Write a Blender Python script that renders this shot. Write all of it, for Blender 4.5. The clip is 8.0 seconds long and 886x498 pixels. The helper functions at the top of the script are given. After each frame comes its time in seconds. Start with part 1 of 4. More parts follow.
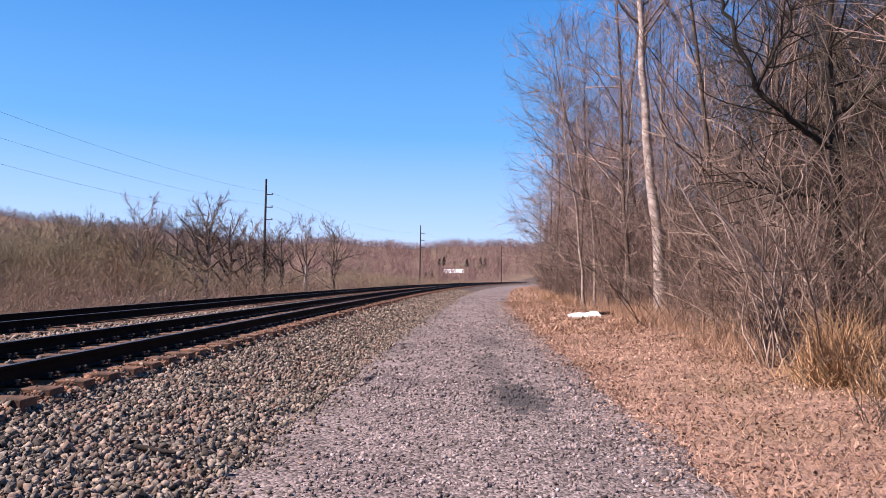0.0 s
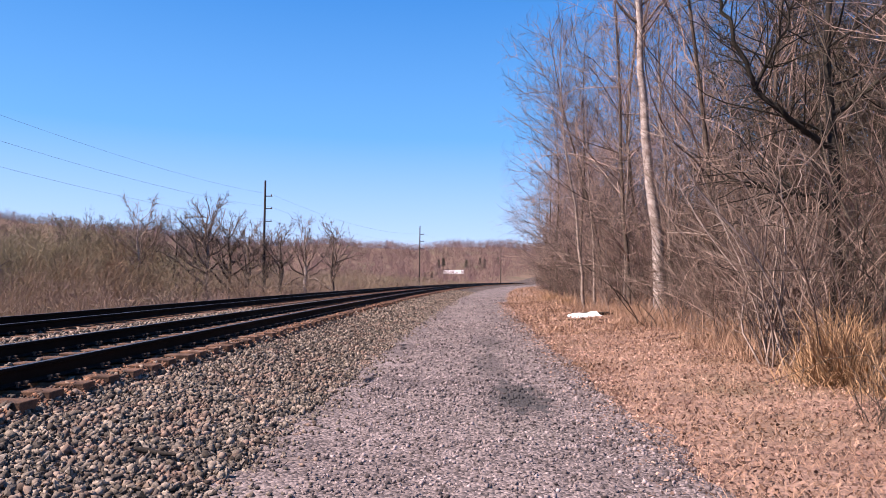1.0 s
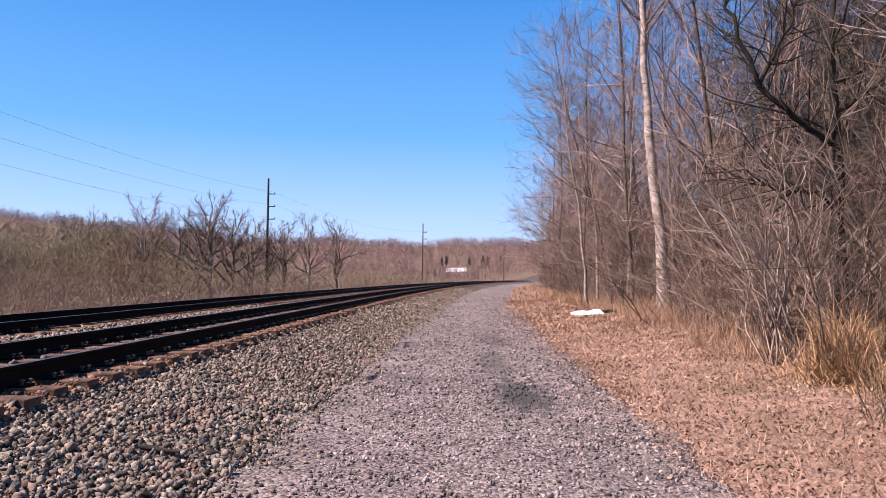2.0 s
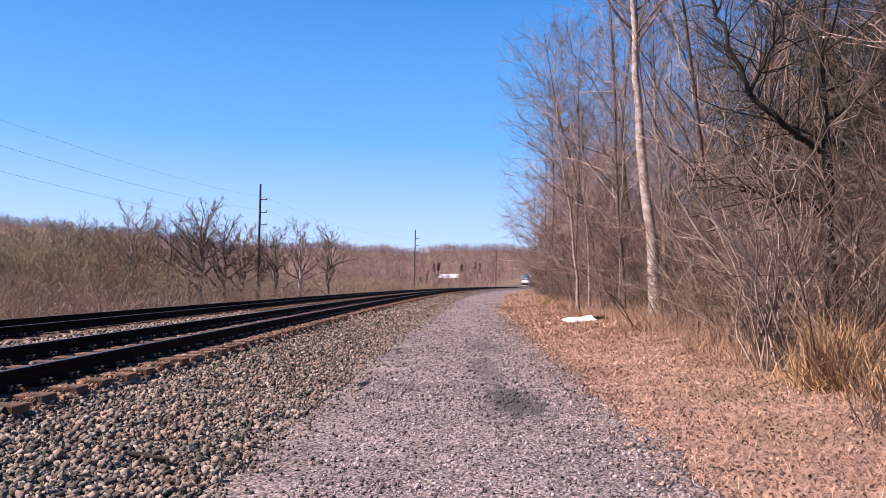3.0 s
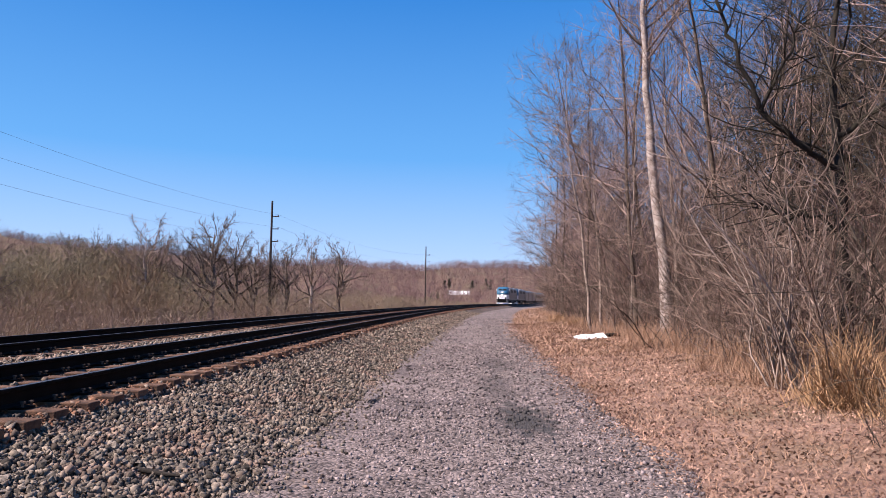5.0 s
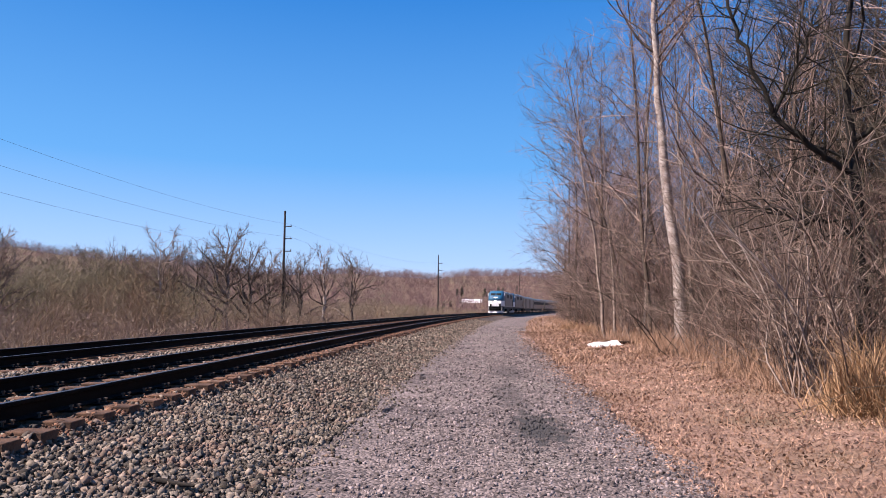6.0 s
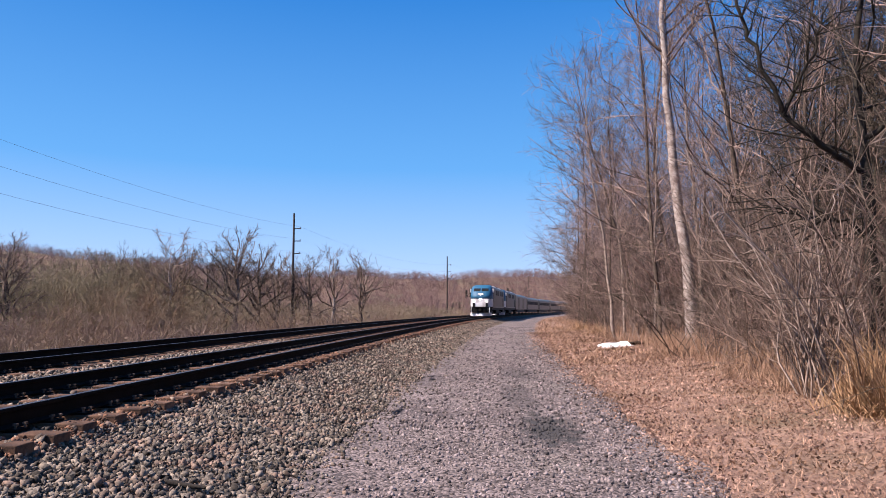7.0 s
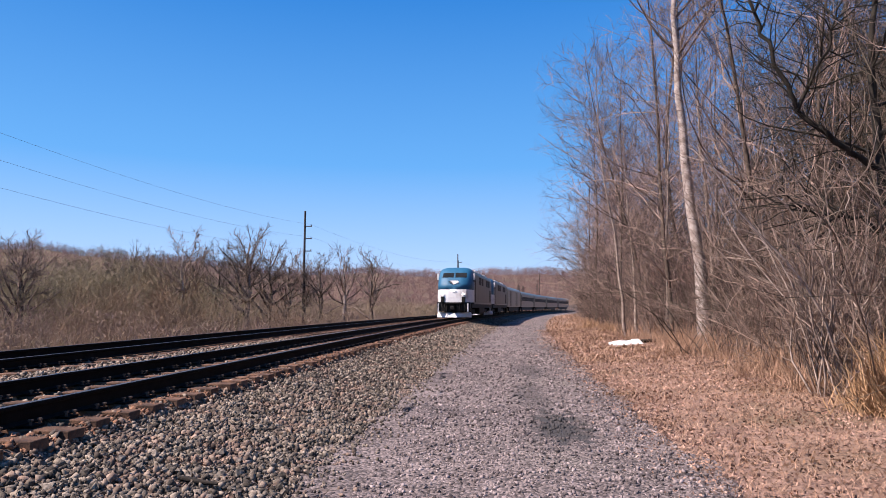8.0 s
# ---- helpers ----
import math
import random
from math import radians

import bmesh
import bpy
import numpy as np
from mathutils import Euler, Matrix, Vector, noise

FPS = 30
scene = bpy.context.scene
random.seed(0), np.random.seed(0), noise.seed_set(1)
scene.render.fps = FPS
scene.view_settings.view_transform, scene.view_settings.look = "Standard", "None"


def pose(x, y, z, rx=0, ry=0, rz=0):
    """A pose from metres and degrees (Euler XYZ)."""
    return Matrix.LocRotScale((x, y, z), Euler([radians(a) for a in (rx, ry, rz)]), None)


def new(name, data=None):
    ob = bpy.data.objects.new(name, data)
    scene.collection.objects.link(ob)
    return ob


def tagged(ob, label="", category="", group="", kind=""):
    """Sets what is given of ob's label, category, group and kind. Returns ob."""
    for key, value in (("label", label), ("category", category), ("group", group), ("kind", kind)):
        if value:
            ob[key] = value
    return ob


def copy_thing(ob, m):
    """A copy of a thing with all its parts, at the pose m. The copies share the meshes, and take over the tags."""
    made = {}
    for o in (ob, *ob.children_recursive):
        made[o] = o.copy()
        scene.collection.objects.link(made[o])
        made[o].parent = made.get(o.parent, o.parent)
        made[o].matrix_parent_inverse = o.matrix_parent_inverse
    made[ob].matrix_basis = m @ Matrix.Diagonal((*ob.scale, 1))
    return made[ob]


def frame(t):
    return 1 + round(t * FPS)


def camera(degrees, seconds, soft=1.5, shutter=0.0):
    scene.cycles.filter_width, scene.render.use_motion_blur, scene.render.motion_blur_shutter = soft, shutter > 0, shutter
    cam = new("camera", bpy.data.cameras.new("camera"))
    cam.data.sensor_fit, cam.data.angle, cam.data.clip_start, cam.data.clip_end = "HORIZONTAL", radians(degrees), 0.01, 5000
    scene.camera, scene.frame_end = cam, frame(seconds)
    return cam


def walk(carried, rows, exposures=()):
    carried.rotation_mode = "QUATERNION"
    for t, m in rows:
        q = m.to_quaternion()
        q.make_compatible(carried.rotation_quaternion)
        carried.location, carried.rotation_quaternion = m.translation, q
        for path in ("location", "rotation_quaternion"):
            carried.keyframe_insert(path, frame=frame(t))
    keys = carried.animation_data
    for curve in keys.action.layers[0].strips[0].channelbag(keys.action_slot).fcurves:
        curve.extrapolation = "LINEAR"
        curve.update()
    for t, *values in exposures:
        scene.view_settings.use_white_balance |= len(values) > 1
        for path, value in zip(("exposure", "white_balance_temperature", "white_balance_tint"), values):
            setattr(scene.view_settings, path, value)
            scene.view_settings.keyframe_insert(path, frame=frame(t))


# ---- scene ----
cam = camera(65.4, 8.0, 0.8)
# ---- camera ----
EYE = (0.0, 0.0, 1.55)
TURNS = ((0.0, 2.424, -0.86, 0.0), (0.5, 2.397, -0.866, -0.551), (1.0, 2.496, -0.629, -0.038), (1.5, 2.659, -0.49, 0.419),
         (1.7, 2.3, -0.54, 0.39), (3.0, 2.829, -0.723, -0.437), (3.5, 3.568, -0.399, 1.577), (4.0, 3.48, -0.047, 0.101),
         (4.5, 4.044, -0.59, 0.196), (5.8, 4.361, -0.8, 0.947), (6.0, 4.886, -0.435, 1.504), (6.5, 4.691, 0.279, 2.06),
         (7.0, 5.001, -0.176, 2.261), (7.5, 4.744, -0.378, 2.89), (8.0, 4.795, -0.231, 3.141))
LIGHT = ((0.0, 1.23, 6600, 25), (3.0, 1.26, 6600, 25), (3.5, 1.04, 6480, 23), (6.0, 1.07, 6430, 21), (8.0, 1.06, 6380, 20))
walk(cam, [(t, pose(*EYE, 90 + p, r, y)) for t, p, r, y in TURNS], LIGHT)

# ---- world and sun ----
SUN_WAY = Vector((0.84, 0.27, -1.0)).normalized()
SUN_UP = math.asin(-SUN_WAY.z)
SUN_AZ = math.atan2(-SUN_WAY.x, -SUN_WAY.y)
world = bpy.data.worlds.new("sky")
scene.world = world
world.use_nodes = True
wn = world.node_tree.nodes
sky = wn.new("ShaderNodeTexSky")
sky.sky_type, sky.sun_disc, sky.sun_elevation, sky.sun_rotation = "NISHITA", False, SUN_UP, SUN_AZ
sky.air_density, sky.dust_density, sky.ozone_density = 1.0, 0.7, 3.0
wn["Background"].inputs[1].default_value = 0.075
tone = wn.new("ShaderNodeHueSaturation")
tone.inputs["Saturation"].default_value = 1.38
world.node_tree.links.new(sky.outputs[0], tone.inputs["Color"])
# thin even haze, paler towards the horizon all round
up = wn.new("ShaderNodeSeparateXYZ")
world.node_tree.links.new(wn.new("ShaderNodeTexCoord").outputs["Generated"], up.inputs[0])
haze = wn.new("ShaderNodeValToRGB")
haze.color_ramp.elements[0].color = (0.88, 0.94, 1.15, 1)
haze.color_ramp.elements[1].color = (0.04, 0.16, 0.52, 1)
for stop, colour in ((0.06, (0.47, 0.75, 1.10)), (0.2, (0.15, 0.50, 0.99)), (0.42, (0.038, 0.28, 0.77))):
    haze.color_ramp.elements.new(stop).color = (*colour, 1)
world.node_tree.links.new(up.outputs["Z"], haze.inputs[0])
glow = wn.new("ShaderNodeVectorMath")
glow.operation = "SCALE"
glow.inputs["Scale"].default_value = 6.0
world.node_tree.links.new(haze.outputs[0], glow.inputs[0])
veil = wn.new("ShaderNodeMix")
veil.data_type = "RGBA"
veil.inputs[0].default_value = 0.92
world.node_tree.links.new(tone.outputs[0], veil.inputs[6])
world.node_tree.links.new(glow.outputs[0], veil.inputs[7])
world.node_tree.links.new(veil.outputs[2], wn["Background"].inputs[0])
sun = new("sun", bpy.data.lights.new("sun", "SUN"))
sun.data.energy, sun.data.angle, sun.data.color = 5.0, radians(0.53), (1.0, 0.89, 0.76)
sun.rotation_euler = SUN_WAY.to_track_quat("-Z", "Y").to_euler()


# ---- materials ----
def material(name, dark, light, scale=3.0, rough=0.85, metal=0.0, bump=0.3, fine=40.0, vary=0.0, island=0.0, spec=0.3, third=None, third_at=0.62, albedo=0.54):
    """Two colours mixed by coarse and fine noise in metres; vary: brightness spread from object to object; island: from piece to piece."""
    dark, light = [c * albedo for c in dark], [c * albedo for c in light]
    third = [c * albedo for c in third] if third else None
    m = bpy.data.materials.new(name)
    m.use_nodes = True
    nt = m.node_tree
    n, l = nt.nodes, nt.links.new
    b = n["Principled BSDF"]
    geo = n.new("ShaderNodeNewGeometry")
    pos = geo.outputs["Position"]
    tex = n.new("ShaderNodeTexCoord")
    where = tex.outputs["Object"] if vary else pos
    big, small = n.new("ShaderNodeTexNoise"), n.new("ShaderNodeTexNoise")
    for node, sc, det in ((big, scale, 5.0), (small, fine, 3.0)):
        node.inputs["Scale"].default_value, node.inputs["Detail"].default_value = sc, det
        l(where, node.inputs["Vector"])
    add = n.new("ShaderNodeMath")
    add.operation = "MULTIPLY_ADD"
    l(small.outputs["Fac"], add.inputs[0])
    add.inputs[1].default_value = 0.5
    half = n.new("ShaderNodeMath")
    half.operation = "MULTIPLY_ADD"
    l(big.outputs["Fac"], half.inputs[0])
    half.inputs[1].default_value, half.inputs[2].default_value = 1.1, -0.3
    l(half.outputs[0], add.inputs[2])
    ramp = n.new("ShaderNodeValToRGB")
    ramp.color_ramp.elements[0].position, ramp.color_ramp.elements[1].position = 0.3, 0.7
    ramp.color_ramp.elements[0].color, ramp.color_ramp.elements[1].color = (*dark, 1), (*light, 1)
    l(add.outputs[0], ramp.inputs[0])
    out = ramp.outputs[0]
    if third:
        spot = n.new("ShaderNodeTexNoise")
        spot.inputs["Scale"].default_value, spot.inputs["Detail"].default_value = scale * 0.37, 6.0
        l(where, spot.inputs["Vector"])
        step = n.new("ShaderNodeMapRange")
        step.inputs[1].default_value, step.inputs[2].default_value = third_at - 0.08, third_at + 0.08
        l(spot.outputs["Fac"], step.inputs[0])
        mix = n.new("ShaderNodeMix")
        mix.data_type = "RGBA"
        l(step.outputs[0], mix.inputs[0])
        l(out, mix.inputs[6])
        mix.inputs[7].default_value = (*third, 1)
        out = mix.outputs[2]
    for amount, source in ((vary, "object"), (island, "island")):
        if amount:
            rnd = n.new("ShaderNodeObjectInfo").outputs["Random"] if source == "object" else geo.outputs["Random Per Island"]
            rng = n.new("ShaderNodeMapRange")
            rng.inputs[3].default_value, rng.inputs[4].default_value = 1 - amount, 1 + amount
            l(rnd, rng.inputs[0])
            hsv = n.new("ShaderNodeHueSaturation")
            l(rng.outputs[0], hsv.inputs["Value"])
            l(out, hsv.inputs["Color"])
            out = hsv.outputs[0]
    l(out, b.inputs["Base Color"])
    b.inputs["Roughness"].default_value, b.inputs["Metallic"].default_value = rough, metal
    b.inputs["Specular IOR Level"].default_value = spec
    if bump:
        bp = n.new("ShaderNodeBump")
        bp.inputs["Strength"].default_value, bp.inputs["Distance"].default_value = bump, 0.5 / fine
        l(small.outputs["Fac"], bp.inputs["Height"])
        l(bp.outputs[0], b.inputs["Normal"])
    return m


M_LITTER = material("leaf_litter", (0.25, 0.148, 0.108), (0.47, 0.30, 0.228), 0.9, 0.95, fine=28, bump=0.8, third=(0.29, 0.20, 0.13), third_at=0.6)
# Woodland floor with the wood's shade put into its colour, darker than the verge.
M_FOREST = material("shade_dark_woodland_floor", (0.10, 0.066, 0.05), (0.24, 0.155, 0.115), 0.7, 0.95, fine=20, bump=0.8)
M_MARSH = material("scrub_floor", (0.18, 0.115, 0.08), (0.30, 0.20, 0.135), 0.1, 0.95, fine=3, bump=0.6, third=(0.17, 0.16, 0.08))
M_ROAD = material("road_gravel", (0.165, 0.132, 0.126), (0.325, 0.262, 0.248), 0.55, 0.95, fine=34, bump=1.0, third=(0.35, 0.30, 0.265), third_at=0.64)
# The bed's dark end paints in the shade of gaps between the stones.
M_BALLAST = material("ballast_bed", (0.03, 0.024, 0.02), (0.19, 0.148, 0.12), 1.1, 0.95, fine=24, bump=1.0, third=(0.22, 0.145, 0.11), third_at=0.55)
M_STONE = material("ballast_stone", (0.05, 0.042, 0.035), (0.44, 0.36, 0.285), 9.0, 0.9, fine=90, bump=0.4, island=0.75, third=(0.29, 0.198, 0.152), third_at=0.56)
M_STONE_ONE = material("ballast_stone_single", (0.07, 0.06, 0.05), (0.36, 0.30, 0.245), 3.0, 0.9, fine=90, bump=0.4, vary=0.7)
M_GRIT = material("road_stone", (0.17, 0.137, 0.132), (0.42, 0.342, 0.33), 3.0, 0.92, fine=120, bump=0.4, island=0.8)
M_RUST_STONE = material("rust_stained_stone", (0.13, 0.064, 0.04), (0.40, 0.205, 0.125), 9.0, 0.92, fine=90, bump=0.4, island=0.6)
# Rusty steel taken near black: the rail sides' shade is in the colour.
M_RAIL = material("shade_dark_rusty_steel", (0.006, 0.004, 0.0035), (0.016, 0.010, 0.008), 6, 0.75, fine=60, bump=0.3, spec=0.1)
M_RAILTOP = material("worn_rail_head", (0.13, 0.12, 0.12), (0.24, 0.22, 0.21), 4, 0.5, fine=80, bump=0.05, metal=0.9)
M_TIE = material("weathered_tie_wood", (0.075, 0.042, 0.03), (0.33, 0.175, 0.105), 4, 0.9, fine=60, bump=0.7, vary=0.35)
M_SPIKE = material("spike_steel", (0.09, 0.065, 0.052), (0.20, 0.15, 0.12), 20, 0.6, fine=100, bump=0.2, metal=0.0)
M_BARK = material("grey_brown_bark", (0.07, 0.05, 0.04), (0.22, 0.16, 0.125), 4, 0.9, fine=50, bump=0.8, vary=0.3)
M_TWIG = material("twig_bark", (0.055, 0.037, 0.03), (0.58, 0.41, 0.34), 1.5, 0.85, fine=30, bump=0, vary=0.3, island=0.55)
M_BIRCH = material("pale_bark", (0.42, 0.325, 0.285), (0.86, 0.74, 0.67), 5, 0.8, fine=22, bump=0.4, third=(0.30, 0.22, 0.185), third_at=0.6)
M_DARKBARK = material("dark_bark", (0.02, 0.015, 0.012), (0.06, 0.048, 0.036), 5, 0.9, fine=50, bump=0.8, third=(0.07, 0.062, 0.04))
M_SCRUB = material("scrub_twigs", (0.22, 0.14, 0.095), (0.42, 0.285, 0.19), 0.8, 0.9, fine=20, bump=0, vary=0.25, island=0.35, third=(0.25, 0.205, 0.09), third_at=0.6)
M_FAR = material("far_woods", (0.25, 0.15, 0.142), (0.40, 0.248, 0.228), 0.02, 0.95, fine=0.4, bump=0, island=0.35)
M_DRY = material("dry_grass", (0.38, 0.215, 0.135), (0.68, 0.44, 0.305), 2, 0.85, fine=30, bump=0, island=0.4)
M_POLE = material("pole_wood", (0.06, 0.045, 0.04), (0.13, 0.10, 0.085), 3, 0.9, fine=40, bump=0.4)
M_WIRE = material("wire", (0.10, 0.10, 0.11), (0.16, 0.16, 0.17), 3, 0.6, fine=40, bump=0)
M_SNOW = material("old_snow", (0.80, 0.80, 0.82), (0.90, 0.90, 0.92), 6, 0.7, fine=40, bump=0.3, albedo=0.95)

M_STEM = material("pale_stem_bark", (0.13, 0.09, 0.072), (0.52, 0.375, 0.305), 1.5, 0.85, fine=30, bump=0, vary=0.25, island=0.5)
# Pale bark raised further: some of the sunlight is in its base colour.
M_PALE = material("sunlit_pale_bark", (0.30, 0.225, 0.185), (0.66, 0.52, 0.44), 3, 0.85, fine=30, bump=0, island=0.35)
M_OLDBARK = material("old_tree_bark", (0.05, 0.037, 0.03), (0.40, 0.30, 0.245), 2, 0.9, fine=20, bump=0.3, vary=0.25, island=0.3)
M_BRUSH = material("marsh_brush", (0.275, 0.185, 0.145), (0.54, 0.37, 0.30), 0.09, 0.9, fine=0.8, bump=0, island=0.25, third=(0.37, 0.31, 0.185), third_at=0.52)
M_OLIVE = material("budding_willow_twigs", (0.25, 0.215, 0.118), (0.50, 0.42, 0.245), 0.12, 0.9, fine=0.8, bump=0, island=0.3, third=(0.32, 0.20, 0.13), third_at=0.57)
# Nearly black twigs: the wood's inner shade is painted into this colour.
M_DEEP = material("shade_dark_interior_twigs", (0.028, 0.023, 0.017), (0.115, 0.095, 0.07), 0.3, 0.9, fine=3, bump=0, island=0.5)
M_UNDER = material("undergrowth_twigs", (0.10, 0.062, 0.052), (0.38, 0.245, 0.21), 0.35, 0.9, fine=4, bump=0, island=0.6, third=(0.10, 0.095, 0.05), third_at=0.64)
# Outer crown twigs, paler than twig bark: sunlight is painted into the colour.
M_CROWN = material("sunlit_tone_crown_twigs", (0.24, 0.16, 0.145), (0.72, 0.51, 0.465), 0.4, 0.9, fine=4, bump=0, island=0.5)
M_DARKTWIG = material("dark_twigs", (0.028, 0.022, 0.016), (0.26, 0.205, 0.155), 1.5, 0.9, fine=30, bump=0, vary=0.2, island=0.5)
M_LEAF = material("dead_leaf", (0.34, 0.185, 0.13), (0.72, 0.475, 0.365), 1.2, 0.85, fine=30, bump=0, island=0.65, third=(0.24, 0.135, 0.08), third_at=0.56)
M_GOLD = material("golden_grass", (0.44, 0.25, 0.12), (0.68, 0.43, 0.25), 2, 0.8, fine=30, bump=0, island=0.35)
M_WHITEWALL = material("pale_siding", (0.5, 0.45, 0.42), (0.62, 0.57, 0.54), 1, 0.8, fine=10, bump=0.1)
M_GLASS = material("dark_window", (0.02, 0.025, 0.03), (0.04, 0.045, 0.05), 1, 0.55, fine=10, bump=0, spec=0.03)
M_CONIFER = material("conifer_green", (0.08, 0.08, 0.05), (0.18, 0.165, 0.105), 1, 0.9, fine=10, bump=0, island=0.4)


def pebbled(m, cell, amount, relief, stains=()):
    """Adds packed pebbles of the given size to a ground material, and dark oily stains (x, y, half width, half length)."""
    nt = m.node_tree
    n, l = nt.nodes, nt.links.new
    b = n["Principled BSDF"]
    pos = n.new("ShaderNodeNewGeometry").outputs["Position"]
    vor = n.new("ShaderNodeTexVoronoi")
    vor.inputs["Scale"].default_value = 1 / cell
    l(pos, vor.inputs["Vector"])
    bw = n.new("ShaderNodeSeparateColor")
    l(vor.outputs["Color"], bw.inputs[0])
    rng = n.new("ShaderNodeMapRange")
    rng.inputs[3].default_value, rng.inputs[4].default_value = 1 - amount, 1 + amount
    l(bw.outputs[0], rng.inputs[0])
    hsv = n.new("ShaderNodeHueSaturation")
    l(rng.outputs[0], hsv.inputs["Value"])
    l(b.inputs["Base Color"].links[0].from_socket, hsv.inputs["Color"])
    out = hsv.outputs[0]
    warp = n.new("ShaderNodeTexNoise")
    warp.inputs["Scale"].default_value, warp.inputs["Detail"].default_value = 4.5, 8.0
    l(pos, warp.inputs["Vector"])
    for x, y, w, h, deep in stains:
        mp = n.new("ShaderNodeMapping")
        mp.inputs["Location"].default_value = (-x / w, -y / h, 0)
        mp.inputs["Scale"].default_value = (1 / w, 1 / h, 0)
        l(pos, mp.inputs[0])
        ln = n.new("ShaderNodeVectorMath")
        ln.operation = "LENGTH"
        l(mp.outputs[0], ln.inputs[0])
        ad = n.new("ShaderNodeMath")
        ad.operation = "MULTIPLY_ADD"
        l(warp.outputs["Fac"], ad.inputs[0])
        ad.inputs[1].default_value = 2.4
        l(ln.outputs["Value"], ad.inputs[2])
        st = n.new("ShaderNodeMapRange")
        st.inputs[1].default_value, st.inputs[2].default_value, st.inputs[3].default_value, st.inputs[4].default_value = 1.75, 2.3, deep, 0.0
        l(ad.outputs[0], st.inputs[0])
        mix = n.new("ShaderNodeMix")
        mix.data_type = "RGBA"
        l(st.outputs[0], mix.inputs[0])
        l(out, mix.inputs[6])
        mix.inputs[7].default_value = (0.045, 0.042, 0.042, 1)
        out = mix.outputs[2]
    l(out, b.inputs["Base Color"])
    bp = n.new("ShaderNodeBump")
    bp.invert = True
    bp.inputs["Strength"].default_value, bp.inputs["Distance"].default_value = relief, cell * 0.6
    l(vor.outputs["Distance"], bp.inputs["Height"])
    l(bp.outputs[0], b.inputs["Normal"])


STAINS = ((0.98, 8.9, 0.46, 1.3, 0.97), (0.85, 12.2, 0.3, 2.6, 0.5), (1.1, 16.5, 0.4, 2.2, 0.5))
pebbled(M_ROAD, 0.032, 0.68, 1.0, STAINS)
pebbled(M_GRIT, 0.05, 0.1, 0.2, STAINS)
pebbled(M_BALLAST, 0.06, 0.5, 1.0)
pebbled(M_LITTER, 0.05, 0.3, 0.6)


# ---- mesh helpers ----
def mesh_object(name, verts, faces, mat, parent=None, smooth=False, label=""):
    me = bpy.data.meshes.new(name)
    me.from_pydata([tuple(v) for v in verts] if not isinstance(verts, list) else verts, [], faces)
    me.materials.append(mat)
    if smooth:
        me.shade_smooth()
    ob = new(name, me)
    if parent:
        ob.parent = parent
    return tagged(ob, label)


def part(name, bm, mat, parent=None, label="", smooth=False):
    me = bpy.data.meshes.new(name)
    bm.to_mesh(me)
    bm.free()
    me.materials.append(mat)
    if smooth:
        me.shade_smooth()
    ob = new(name, me)
    if parent:
        ob.parent = parent
    return tagged(ob, label)


def array_mesh(name, verts, tris, mat, parent=None, smooth=False):
    """A mesh object from numpy arrays of vertices and triangles."""
    me = bpy.data.meshes.new(name)
    nv, nf = len(verts), len(tris)
    me.vertices.add(nv)
    me.vertices.foreach_set("co", np.asarray(verts, np.float32).ravel())
    me.loops.add(nf * 3)
    me.loops.foreach_set("vertex_index", np.asarray(tris, np.int32).ravel())
    me.polygons.add(nf)
    me.polygons.foreach_set("loop_start", np.arange(0, nf * 3, 3, dtype=np.int32))
    me.update(calc_edges=True)
    me.materials.append(mat)
    if smooth:
        me.shade_smooth()
    ob = new(name, me)
    if parent:
        ob.parent = parent
    return ob


def tube_arrays(tubes):
    """Tapered tubes: each (points, radii, sides). Returns vertices and triangles."""
    vs, fs, base = [], [], 0
    for pts, rad, k in tubes:
        pts = np.asarray(pts, float)
        n = len(pts)
        d = np.gradient(pts, axis=0)
        d /= np.linalg.norm(d, axis=1)[:, None] + 1e-9
        ref = np.array((0.0, 0.0, 1.0)) if abs(d[0, 2]) < 0.8 else np.array((1.0, 0.0, 0.0))
        a = np.cross(d, ref)
        a /= np.linalg.norm(a, axis=1)[:, None] + 1e-9
        b = np.cross(d, a)
        ang = np.arange(k) * 2 * np.pi / k
        ring = pts[:, None] + np.asarray(rad)[:, None, None] * (np.cos(ang)[None, :, None] * a[:, None] + np.sin(ang)[None, :, None] * b[:, None])
        vs.append(ring.reshape(-1, 3))
        i, j = np.meshgrid(np.arange(n - 1), np.arange(k), indexing="ij")
        p, q = base + i * k + j, base + i * k + (j + 1) % k
        fs.append(np.stack([p, q, q + k], -1).reshape(-1, 3))
        fs.append(np.stack([p, q + k, p + k], -1).reshape(-1, 3))
        base += n * k
    return np.concatenate(vs), np.concatenate(fs)


def box(bm, x0, x1, y0, y1, z0, z1, bevel=0.0):
    """Adds a box, its edges rounded when bevel is given."""
    made = bmesh.ops.create_cube(bm, size=1.0, matrix=Matrix.Translation(((x0 + x1) / 2, (y0 + y1) / 2, (z0 + z1) / 2)) @ Matrix.Diagonal((x1 - x0, y1 - y0, z1 - z0, 1)))
    if bevel:
        es = list({e for v in made["verts"] for e in v.link_edges})
        bmesh.ops.bevel(bm, geom=es, offset=bevel, segments=2, affect="EDGES", profile=0.5)
    return bm


def smooth_step(a, b, x):
    t = np.clip((np.asarray(x, float) - a) / (b - a), 0, 1)
    return t * t * (3 - 2 * t)


# ---- plan: the near track's centre line bends gently to the right ----
A0, TH, KURV, RAIL_Z, SPACING = -5.222, 0.0294, 0.00101, 0.637, 4.0
FAR_Y, BACK_Y = 420.0, -60.0


